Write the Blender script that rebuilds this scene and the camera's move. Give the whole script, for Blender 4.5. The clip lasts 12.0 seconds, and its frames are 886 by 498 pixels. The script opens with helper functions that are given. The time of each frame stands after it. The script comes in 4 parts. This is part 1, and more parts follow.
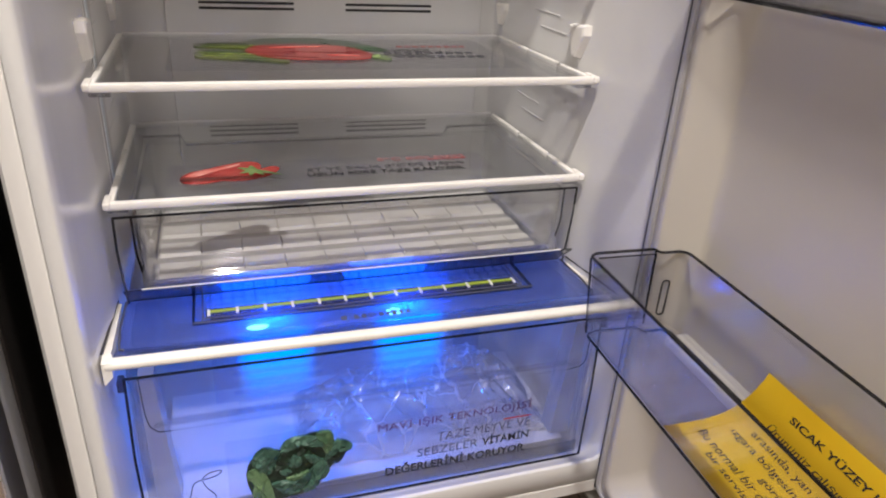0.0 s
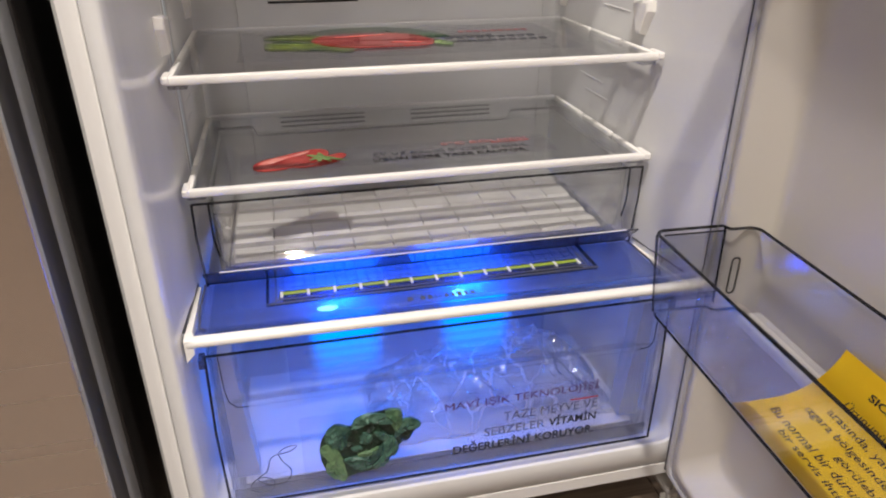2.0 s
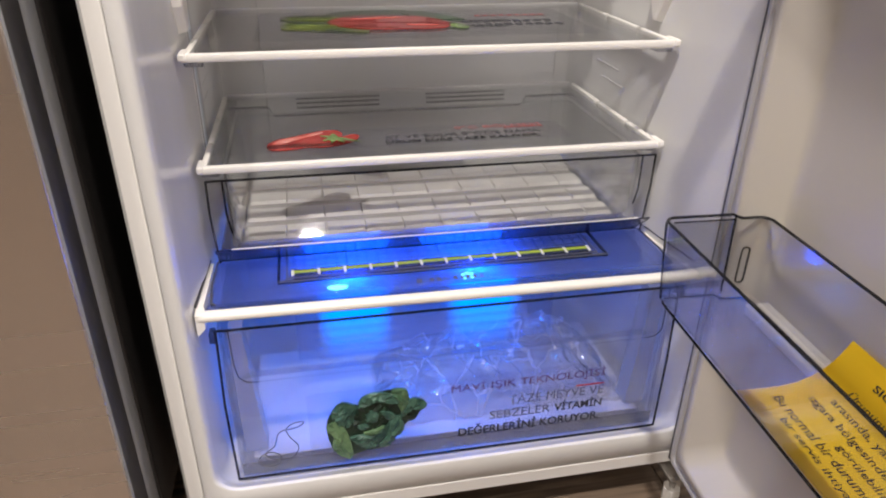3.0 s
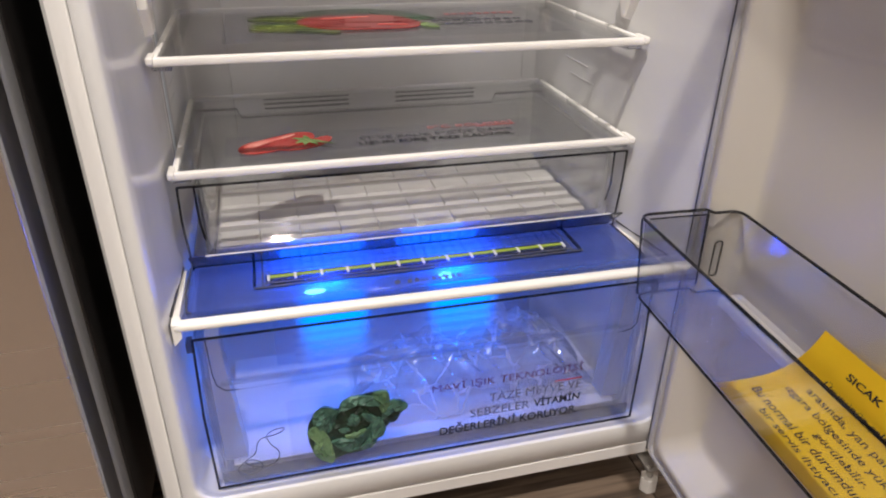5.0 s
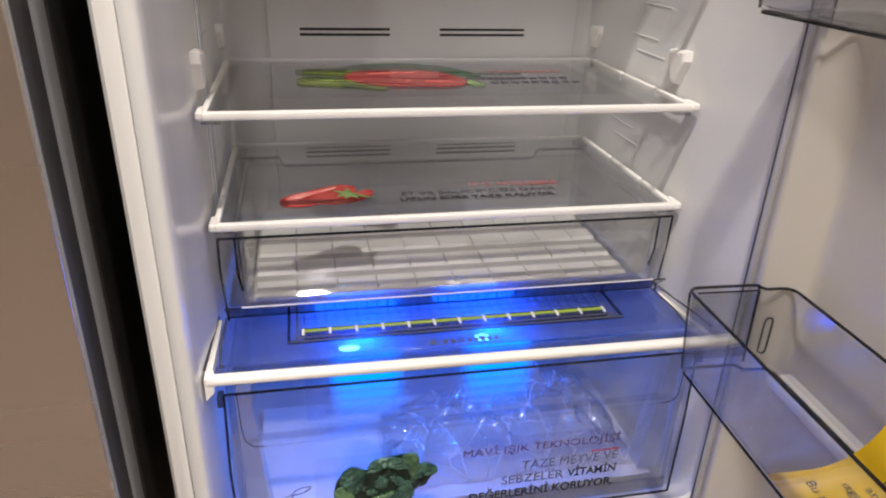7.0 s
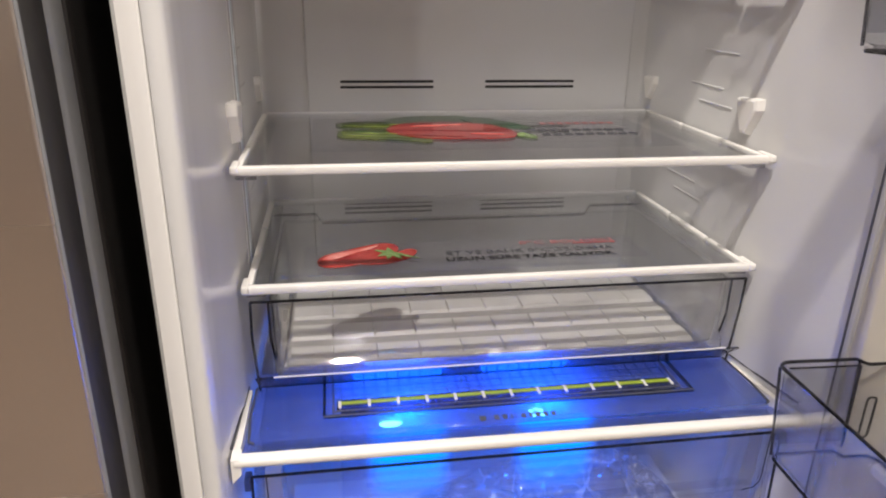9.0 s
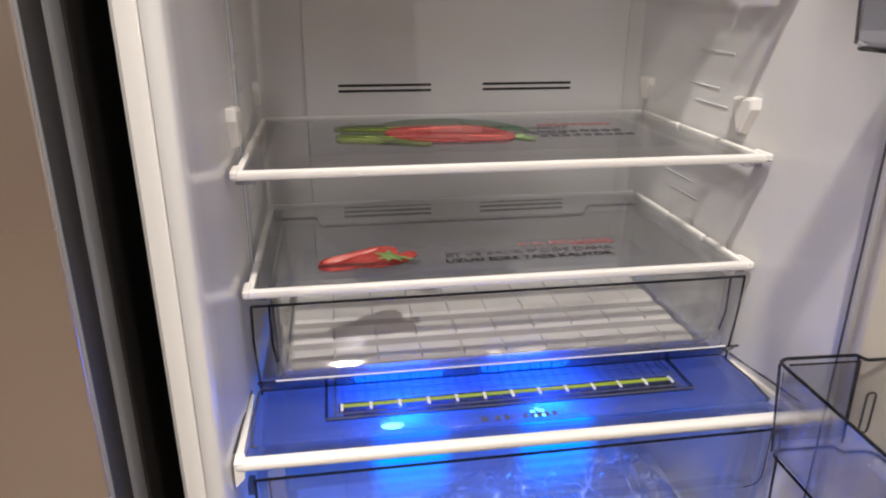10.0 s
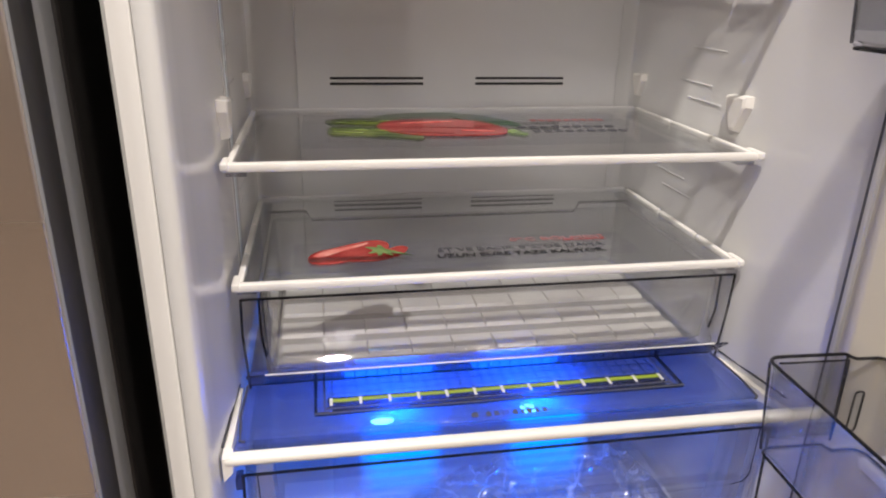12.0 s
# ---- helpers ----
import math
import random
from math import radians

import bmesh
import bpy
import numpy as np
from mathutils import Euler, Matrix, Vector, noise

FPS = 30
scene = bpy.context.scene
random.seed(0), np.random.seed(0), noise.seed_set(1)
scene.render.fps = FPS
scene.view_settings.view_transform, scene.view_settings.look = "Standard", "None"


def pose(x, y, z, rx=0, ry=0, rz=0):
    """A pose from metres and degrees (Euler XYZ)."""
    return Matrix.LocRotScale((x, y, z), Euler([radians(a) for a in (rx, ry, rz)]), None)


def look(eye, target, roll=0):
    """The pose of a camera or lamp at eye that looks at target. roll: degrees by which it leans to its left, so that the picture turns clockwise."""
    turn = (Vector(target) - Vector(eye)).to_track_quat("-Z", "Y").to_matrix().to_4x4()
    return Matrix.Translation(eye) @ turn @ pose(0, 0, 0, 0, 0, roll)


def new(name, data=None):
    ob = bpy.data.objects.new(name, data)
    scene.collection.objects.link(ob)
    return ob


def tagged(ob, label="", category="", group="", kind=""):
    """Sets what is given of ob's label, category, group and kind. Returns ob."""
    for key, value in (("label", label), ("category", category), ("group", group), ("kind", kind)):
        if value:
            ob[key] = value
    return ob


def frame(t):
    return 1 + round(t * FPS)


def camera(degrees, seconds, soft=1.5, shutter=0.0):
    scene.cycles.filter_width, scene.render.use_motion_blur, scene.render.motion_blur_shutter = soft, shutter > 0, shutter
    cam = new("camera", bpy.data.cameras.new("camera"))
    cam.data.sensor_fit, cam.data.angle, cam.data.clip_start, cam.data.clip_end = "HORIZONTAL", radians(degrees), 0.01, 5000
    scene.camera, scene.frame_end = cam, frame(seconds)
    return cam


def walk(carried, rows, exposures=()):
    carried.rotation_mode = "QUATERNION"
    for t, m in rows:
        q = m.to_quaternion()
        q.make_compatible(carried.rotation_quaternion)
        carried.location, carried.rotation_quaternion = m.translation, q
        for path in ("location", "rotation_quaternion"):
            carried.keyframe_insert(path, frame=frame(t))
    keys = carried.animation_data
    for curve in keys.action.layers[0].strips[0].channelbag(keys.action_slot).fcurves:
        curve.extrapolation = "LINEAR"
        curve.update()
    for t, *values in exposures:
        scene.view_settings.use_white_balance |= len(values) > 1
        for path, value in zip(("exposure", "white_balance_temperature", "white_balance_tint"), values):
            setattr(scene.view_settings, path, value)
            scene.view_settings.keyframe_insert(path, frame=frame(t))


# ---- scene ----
cam = camera(65.6, 12.0, soft=2.0)
EXPOSURES = [(0.0, 0.0)]
PATH = [
    (0, (-0.144, -0.661, 0.666), (0.449, 1.038, -0.207), 3.5),
    (0.5, (-0.142, -0.672, 0.667), (0.361, 1.063, -0.191), 1.0),
    (1, (-0.142, -0.675, 0.66), (0.278, 1.069, -0.224), -0.6),
    (1.5, (-0.142, -0.677, 0.66), (0.313, 1.062, -0.216), 0.4),
    (2, (-0.143, -0.674, 0.66), (0.257, 1.068, -0.24), -0.1),
    (2.5, (-0.145, -0.675, 0.659), (0.239, 1.067, -0.246), 0.2),
    (3, (-0.139, -0.682, 0.656), (0.215, 1.054, -0.272), 0.7),
    (3.2, (-0.14, -0.677, 0.654), (0.26, 1.031, -0.306), 0.5),
    (5, (-0.152, -0.675, 0.662), (0.302, 1.029, -0.281), 0.8),
    (5.5, (-0.153, -0.673, 0.663), (0.293, 1.039, -0.27), 1.2),
    (6, (-0.154, -0.676, 0.663), (0.291, 1.043, -0.257), 1.4),
    (6.5, (-0.156, -0.675, 0.663), (0.272, 1.054, -0.246), 1.2),
    (7, (-0.158, -0.651, 0.679), (0.224, 1.118, -0.172), 2.0),
    (7.2, (-0.161, -0.624, 0.682), (0.168, 1.194, -0.083), 1.9),
    (8.8, (-0.162, -0.586, 0.659), (0.146, 1.246, -0.081), 1.0),
    (9, (-0.164, -0.591, 0.662), (0.135, 1.255, -0.045), 1.0),
    (9.5, (-0.164, -0.594, 0.662), (0.156, 1.255, -0.03), 0.6),
    (10, (-0.165, -0.594, 0.662), (0.137, 1.256, -0.037), 0.3),
    (10.5, (-0.165, -0.595, 0.662), (0.144, 1.25, -0.046), 0.5),
    (11, (-0.167, -0.596, 0.663), (0.15, 1.246, -0.049), 1.0),
    (11.5, (-0.167, -0.595, 0.664), (0.171, 1.242, -0.052), 1.3),
    (12, (-0.168, -0.59, 0.661), (0.168, 1.248, -0.052), 1.3),
]
walk(cam, [(t, look(eye, target, roll)) for t, eye, target, roll in PATH], EXPOSURES)

# ---- world and light ----
world = bpy.data.worlds.new("showroom_air")
scene.world = world
world.use_nodes = True
world.node_tree.nodes["Background"].inputs[0].default_value = (0.30, 0.27, 0.25, 1)
world.node_tree.nodes["Background"].inputs[1].default_value = 0.2

# light passes many clear sheets one behind another
scene.cycles.transparent_max_bounces = 24

WARM = (0.98, 0.91, 0.855)


def area_lamp(name, eye, target, watts, size, color=WARM, size_y=None, shape="DISK"):
    data = bpy.data.lights.new(name, "AREA")
    data.energy, data.color, data.shape, data.size = watts, color, shape, size
    if size_y:
        data.size_y = size_y
    ob = new(name, data)
    ob.matrix_world = look(eye, target)
    return ob


# ceiling downlights of the showroom (key and far), then three added fills
area_lamp("downlight_key", (-0.31, -1.02, 2.74), (-0.05, 0.0, 0.45), 69, 0.13)
area_lamp("downlight_far", (-1.90, -3.6, 2.62), (0.0, 0.0, 0.45), 24, 0.16)
# unseen fill added from the right, lifts the front faces and left wall
area_lamp("added_right_fill", (1.35, -2.6, 2.70), (-0.3, -0.1, 0.5), 60, 0.6, size_y=0.4, shape="RECTANGLE")
# unseen lamp added to brighten the neighbour's steel door
area_lamp("added_neighbour_fill", (-1.7, -1.9, 2.74), (-1.2, -0.9, 0.4), 18, 0.35)
# broad soft fill with no fitting behind it
area_lamp("added_soft_fill", (-0.3, -2.2, 2.78), (-0.3, -2.0, 0.0), 5, 1.2, size_y=1.2, shape="RECTANGLE")
# blue lamps in the lid of the crisper
BLUE = (0.0, 0.135, 1.0)
LED_X = (-0.107, 0.032)
for lx in LED_X:
    area_lamp("crisper_light", (lx, -0.046, 0.266), (lx, 0.03, 0.10), 0.40, 0.04, BLUE)
    area_lamp("crisper_light", (lx, -0.034, 0.272), (lx, -0.070, 0.245), 0.115, 0.016, BLUE)
    area_lamp("crisper_light", (lx, -0.030, 0.270), (lx, -0.040, 0.300), 0.21, 0.03, BLUE)
    area_lamp("crisper_light", (lx, 0.010, 0.262), (lx, 0.010, 0.300), 0.26, 0.11, BLUE)



# ---- materials ----
def nodes_of(name):
    m = bpy.data.materials.new(name)
    m.use_nodes = True
    nt = m.node_tree
    return m, nt, nt.nodes, nt.links


def surface(name, color, rough=0.4, metal=0.0, vary=0.06, scale=18.0, bump=0.05, fine=350.0, stretch=(1, 1, 1), coat=0.0):
    """Principled surface with a broad stain and a fine grain."""
    m, nt, nodes, links = nodes_of(name)
    bsdf = nodes["Principled BSDF"]
    tc = nodes.new("ShaderNodeTexCoord")
    mp = nodes.new("ShaderNodeMapping")
    mp.inputs["Scale"].default_value = stretch
    links.new(tc.outputs["Object"], mp.inputs[0])
    broad, grain = nodes.new("ShaderNodeTexNoise"), nodes.new("ShaderNodeTexNoise")
    broad.inputs["Scale"].default_value, broad.inputs["Detail"].default_value = scale, 5
    grain.inputs["Scale"].default_value, grain.inputs["Detail"].default_value = fine, 3
    for n in (broad, grain):
        links.new(mp.outputs[0], n.inputs["Vector"])
    mix = nodes.new("ShaderNodeMix")
    mix.data_type = "RGBA"
    mix.inputs[6].default_value = (*[c * (1 - vary) for c in color], 1)
    mix.inputs[7].default_value = (*[min(1, c * (1 + vary)) for c in color], 1)
    links.new(broad.outputs["Fac"], mix.inputs[0])
    links.new(mix.outputs[2], bsdf.inputs["Base Color"])
    ramp = nodes.new("ShaderNodeMapRange")
    ramp.inputs["To Min"].default_value, ramp.inputs["To Max"].default_value = max(0.02, rough - 0.06), rough + 0.08
    links.new(broad.outputs["Fac"], ramp.inputs["Value"])
    links.new(ramp.outputs[0], bsdf.inputs["Roughness"])
    bsdf.inputs["Metallic"].default_value = metal
    bsdf.inputs["Coat Weight"].default_value = coat
    if bump:
        bp = nodes.new("ShaderNodeBump")
        bp.inputs["Strength"].default_value, bp.inputs["Distance"].default_value = bump, 0.001
        links.new(grain.outputs["Fac"], bp.inputs["Height"])
        links.new(bp.outputs[0], bsdf.inputs["Normal"])
    return m


def clear(name, tint, haze=0.0, haze_color=(0.8, 0.8, 0.8), rough=0.03, gloss=1.0, wave=0.0, through_haze=0.5, smear=0.0, crease_glint=0.0):
    """Clear plastic or glass: light goes straight through, the gloss grows towards grazing."""
    m, nt, nodes, links = nodes_of(name)
    nodes.remove(nodes["Principled BSDF"])
    out = nodes["Material Output"]
    tr, gl = nodes.new("ShaderNodeBsdfTransparent"), nodes.new("ShaderNodeBsdfGlossy")
    tr.inputs[0].default_value = (*tint, 1)
    gl.inputs["Roughness"].default_value = rough
    body = tr.outputs[0]
    if haze or smear:
        df, tl = nodes.new("ShaderNodeBsdfDiffuse"), nodes.new("ShaderNodeBsdfTranslucent")
        df.inputs[0].default_value = tl.inputs[0].default_value = (*haze_color, 1)
        both, mx = nodes.new("ShaderNodeMixShader"), nodes.new("ShaderNodeMixShader")
        both.inputs[0].default_value = through_haze
        links.new(df.outputs[0], both.inputs[1]), links.new(tl.outputs[0], both.inputs[2])
        mx.inputs[0].default_value = haze
        if smear:
            tc, ns, mr = nodes.new("ShaderNodeTexCoord"), nodes.new("ShaderNodeTexNoise"), nodes.new("ShaderNodeMapRange")
            ns.inputs["Scale"].default_value, ns.inputs["Detail"].default_value = 22, 6
            links.new(tc.outputs["Object"], ns.inputs["Vector"])
            mr.inputs["From Min"].default_value, mr.inputs["From Max"].default_value = 0.4, 0.75
            mr.inputs["To Min"].default_value, mr.inputs["To Max"].default_value = haze, haze + smear
            links.new(ns.outputs["Fac"], mr.inputs["Value"]), links.new(mr.outputs[0], mx.inputs[0])
        links.new(body, mx.inputs[1]), links.new(both.outputs[0], mx.inputs[2])
        body = mx.outputs[0]
    # white haze along Voronoi edges: whitened creases and their painted highlights
    if crease_glint:
        tc, vo, wr, ad, mr = nodes.new("ShaderNodeTexCoord"), nodes.new("ShaderNodeTexVoronoi"), nodes.new("ShaderNodeTexNoise"), nodes.new("ShaderNodeMixRGB"), nodes.new("ShaderNodeMapRange")
        vo.feature, vo.inputs["Scale"].default_value, wr.inputs["Scale"].default_value = "DISTANCE_TO_EDGE", 24, 26
        ad.blend_type, ad.inputs[0].default_value = "ADD", 0.035
        links.new(tc.outputs["Object"], wr.inputs["Vector"]), links.new(tc.outputs["Object"], ad.inputs[1]), links.new(wr.outputs["Color"], ad.inputs[2])
        links.new(ad.outputs[0], vo.inputs["Vector"])
        mr.inputs["From Min"].default_value, mr.inputs["From Max"].default_value = 0.0, 0.035
        mr.inputs["To Min"].default_value, mr.inputs["To Max"].default_value = crease_glint, haze
        links.new(vo.outputs["Distance"], mr.inputs["Value"]), links.new(mr.outputs[0], mx.inputs[0])
    lw, pw, ml, top = nodes.new("ShaderNodeLayerWeight"), nodes.new("ShaderNodeMath"), nodes.new("ShaderNodeMath"), nodes.new("ShaderNodeMixShader")
    lw.inputs[0].default_value = 0.5
    pw.operation, ml.operation = "POWER", "MULTIPLY_ADD"
    pw.inputs[1].default_value, ml.inputs[1].default_value, ml.inputs[2].default_value = 4.0, 0.9 * gloss, 0.045 * gloss
    links.new(lw.outputs["Facing"], pw.inputs[0]), links.new(pw.outputs[0], ml.inputs[0])
    links.new(ml.outputs[0], top.inputs[0]), links.new(body, top.inputs[1]), links.new(gl.outputs[0], top.inputs[2])
    if wave:
        tc, ns, bp = nodes.new("ShaderNodeTexCoord"), nodes.new("ShaderNodeTexNoise"), nodes.new("ShaderNodeBump")
        ns.inputs["Scale"].default_value = 45
        bp.inputs["Strength"].default_value, bp.inputs["Distance"].default_value = wave, 0.003
        links.new(tc.outputs["Object"], ns.inputs["Vector"]), links.new(ns.outputs["Fac"], bp.inputs["Height"])
        links.new(bp.outputs[0], gl.inputs["Normal"])
    links.new(top.outputs[0], out.inputs["Surface"])
    return m


def glow(name, color, strength):
    m, nt, nodes, links = nodes_of(name)
    bsdf = nodes["Principled BSDF"]
    bsdf.inputs["Base Color"].default_value = (*color, 1)
    bsdf.inputs["Emission Color"].default_value = (*color, 1)
    bsdf.inputs["Emission Strength"].default_value = strength
    return m


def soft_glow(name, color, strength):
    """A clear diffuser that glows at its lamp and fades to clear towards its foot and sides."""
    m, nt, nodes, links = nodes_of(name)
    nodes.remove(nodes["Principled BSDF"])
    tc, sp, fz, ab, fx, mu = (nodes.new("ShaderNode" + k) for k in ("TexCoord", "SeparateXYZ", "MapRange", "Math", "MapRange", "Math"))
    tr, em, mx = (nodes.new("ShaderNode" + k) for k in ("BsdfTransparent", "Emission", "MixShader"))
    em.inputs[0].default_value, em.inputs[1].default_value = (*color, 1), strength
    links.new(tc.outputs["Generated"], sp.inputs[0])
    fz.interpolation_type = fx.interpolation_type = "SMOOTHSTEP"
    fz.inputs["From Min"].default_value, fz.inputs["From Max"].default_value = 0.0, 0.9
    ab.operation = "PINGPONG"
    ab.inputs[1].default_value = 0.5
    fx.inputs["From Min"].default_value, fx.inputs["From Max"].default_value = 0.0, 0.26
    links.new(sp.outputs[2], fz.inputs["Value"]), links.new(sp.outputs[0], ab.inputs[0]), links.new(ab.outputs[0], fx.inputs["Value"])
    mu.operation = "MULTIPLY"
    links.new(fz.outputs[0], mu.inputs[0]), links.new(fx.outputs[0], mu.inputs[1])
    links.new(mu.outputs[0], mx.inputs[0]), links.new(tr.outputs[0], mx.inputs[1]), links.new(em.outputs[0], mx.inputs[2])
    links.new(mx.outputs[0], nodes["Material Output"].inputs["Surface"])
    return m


M_SHELL = surface("white_enamel", (0.80, 0.78, 0.75), 0.30, vary=0.03, bump=0.03, scale=6, coat=0.2)
M_LINER = surface("white_liner_plastic", (0.69, 0.68, 0.665), 0.20, vary=0.03, bump=0.04, scale=9, fine=220)
# door liner: the warm light falling on it is mixed into its colour
M_WARMLINER = surface("warm_lit_door_liner_plastic", (0.55, 0.515, 0.45), 0.30, vary=0.03, bump=0.04, scale=9, fine=220)
M_DUCT = surface("grey_white_duct_plastic", (0.70, 0.69, 0.68), 0.45, vary=0.03, bump=0.04)
M_RAIL = surface("ivory_trim_plastic", (0.84, 0.81, 0.76), 0.30, vary=0.03, bump=0.03)
M_DARK = surface("dark_slot", (0.02, 0.02, 0.02), 0.6, vary=0.2)
M_SEAM = surface("grey_mat_plastic", (0.36, 0.345, 0.33), 0.6)
M_SEAL = surface("pale_grey_rubber", (0.42, 0.41, 0.41), 0.55, vary=0.1, bump=0.2)
M_GASKET = surface("grey_rubber_gasket", (0.07, 0.07, 0.075), 0.6, vary=0.15, bump=0.2)
M_GLASS = clear("shelf_glass", (0.98, 0.986, 0.986), haze=0.006, rough=0.02, smear=0.018, gloss=1.1)
# frosting for the unseen upper shelves, so that they hold light back
M_FROST = clear("shading_frosted_glass", (0.9, 0.9, 0.9), haze=0.50, haze_color=(0.6, 0.6, 0.6), rough=0.2)
M_CLEAR = clear("clear_plastic", (0.972, 0.972, 0.978), haze=0.02, rough=0.035, wave=0.03, smear=0.05)
M_BINEND = clear("clear_double_plastic", (0.87, 0.88, 0.90), haze=0.02, haze_color=(0.5, 0.5, 0.52), rough=0.03, gloss=1.3)
M_BIN = clear("clear_bin_plastic", (0.945, 0.948, 0.96), haze=0.015, rough=0.03, wave=0.02, smear=0.04, gloss=1.3)
# clear plastic; pale haze and smear stand for milky reflections on the front
M_CHILL = clear("milky_reflection_plastic", (0.965, 0.965, 0.965), haze=0.05, haze_color=(0.8, 0.79, 0.77), rough=0.035, wave=0.03, smear=0.06, gloss=1.8)
# frosted cover: the blue of the lamps' glow is put into tint and haze
M_BLUECOVER = clear("blue_lit_cover_plastic", (0.72, 0.76, 0.90), haze=0.20, haze_color=(0.50, 0.60, 0.90), rough=0.07, through_haze=0.88, smear=0.05)
M_GUIDE = clear("frosted_light_guide", (0.90, 0.93, 1.0), haze=0.06, haze_color=(0.85, 0.88, 0.95), rough=0.2, through_haze=0.9, gloss=0.4)
M_FILM = clear("sticker_film", (0.935, 0.93, 0.955), haze=0.015, rough=0.1, gloss=0.5)
# bag film whose crease highlights are painted as white streaks
M_BAG = clear("thin_bag_film", (0.97, 0.97, 0.98), haze=0.10, haze_color=(0.92, 0.92, 0.95), rough=0.16, gloss=4.0, wave=0.5, crease_glint=0.85)
# two dark tints, mostly for bars along the edges of clear plastic
M_DARKEDGE = clear("dark_edge", (0.22, 0.22, 0.24), haze=0.15, haze_color=(0.03, 0.03, 0.035), rough=0.08)
M_DARKEDGE2 = clear("half_dark_edge", (0.5, 0.5, 0.53), haze=0.1, haze_color=(0.1, 0.1, 0.11), rough=0.08)
M_GREYBAND = clear("greyish_clear_band", (0.84, 0.84, 0.86), haze=0.10, haze_color=(0.4, 0.4, 0.42), rough=0.08)
M_MAT = surface("white_mat_plastic", (0.64, 0.62, 0.59), 0.45, vary=0.05)
M_TILE = surface("white_tray_plastic", (0.68, 0.66, 0.63), 0.4, vary=0.04)
M_GREEN = surface("lime_slider_print", (0.26, 0.34, 0.03), 0.45, vary=0.08)
M_WHITE = surface("white_print", (0.62, 0.62, 0.60), 0.45)
M_BLACK = surface("black_print", (0.012, 0.012, 0.015), 0.5, vary=0.1)
M_GREYINK = surface("grey_print", (0.075, 0.075, 0.09), 0.5, vary=0.1)
M_REDINK = surface("red_print", (0.42, 0.03, 0.04), 0.5, vary=0.1)
M_FAINTGREY = surface("faint_grey_print", (0.11, 0.11, 0.13), 0.5, vary=0.1)
M_SHELFGREY = surface("grey_shelf_print", (0.07, 0.07, 0.08), 0.9, vary=0.1)
M_FAINTRED = surface("faint_red_print", (0.38, 0.13, 0.13), 0.5, vary=0.1)
M_FAINTPLUM = surface("faint_plum_print", (0.10, 0.04, 0.08), 0.5, vary=0.1)
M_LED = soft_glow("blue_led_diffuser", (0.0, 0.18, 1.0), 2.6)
M_SPARK = glow("cyan_led_core", (0.16, 0.72, 1.0), 8.0)
M_STRIP = surface("unlit_led_strip_lens", (0.72, 0.78, 0.82), 0.25)
M_PAPER = surface("yellow_paper", (0.92, 0.64, 0.018), 0.7, vary=0.05, bump=0.15, scale=30, fine=500)
M_BRUSHED = surface("brushed_bronze_steel", (0.60, 0.52, 0.45), 0.27, metal=0.9, vary=0.06, bump=0.15, scale=3, fine=500, stretch=(0.03, 1, 1))
M_DOORSIDE = surface("charcoal_door_edge", (0.026, 0.023, 0.022), 0.45, vary=0.2)
M_GREYTRIM = surface("grey_edge_trim", (0.26, 0.265, 0.275), 0.4, vary=0.1)
M_CHROME = surface("zinc_steel", (0.60, 0.58, 0.55), 0.35, metal=1.0, vary=0.1)
M_WALL = surface("warm_grey_wall_paint", (0.58, 0.52, 0.47), 0.8, vary=0.06, scale=2, bump=0.2, fine=90)
M_CEIL = surface("white_ceiling_paint", (0.72, 0.70, 0.67), 0.9, vary=0.03, scale=2)


def veg(name, dark, light, scale, rough=0.4, detail=6.0, crinkle=0.0):
    """Printed vegetable colours: two tones in blotches."""
    m, nt, nodes, links = nodes_of(name)
    bsdf = nodes["Principled BSDF"]
    tc, ns, rp = nodes.new("ShaderNodeTexCoord"), nodes.new("ShaderNodeTexNoise"), nodes.new("ShaderNodeValToRGB")
    ns.inputs["Scale"].default_value, ns.inputs["Detail"].default_value = scale, detail
    ns.inputs["Distortion"].default_value = 0.8
    rp.color_ramp.elements[0].position, rp.color_ramp.elements[1].position = 0.33, 0.68
    rp.color_ramp.elements[0].color, rp.color_ramp.elements[1].color = (*dark, 1), (*light, 1)
    links.new(tc.outputs["Object"], ns.inputs["Vector"]), links.new(ns.outputs["Fac"], rp.inputs[0])
    links.new(rp.outputs[0], bsdf.inputs["Base Color"])
    bsdf.inputs["Roughness"].default_value = rough
    if crinkle:
        bp, vn = nodes.new("ShaderNodeBump"), nodes.new("ShaderNodeTexVoronoi")
        vn.feature = "DISTANCE_TO_EDGE"
        vn.inputs["Scale"].default_value = 130
        bp.inputs["Strength"].default_value, bp.inputs["Distance"].default_value = crinkle, 0.004
        ad = nodes.new("ShaderNodeMath")
        links.new(tc.outputs["Object"], vn.inputs["Vector"])
        links.new(vn.outputs["Distance"], ad.inputs[0]), links.new(ns.outputs["Fac"], ad.inputs[1])
        links.new(ad.outputs[0], bp.inputs["Height"]), links.new(bp.outputs[0], bsdf.inputs["Normal"])
    return m


M_PEPPER = veg("red_pepper_print", (0.259, 0.009, 0.009), (0.446, 0.054, 0.043), 38, 0.08)
M_PEPPER2 = veg("pale_red_pepper_print", (0.66, 0.10, 0.08), (0.85, 0.38, 0.32), 30, 0.08)
M_STEM = veg("pepper_stem_print", (0.07, 0.14, 0.03), (0.25, 0.36, 0.12), 60, 0.08)
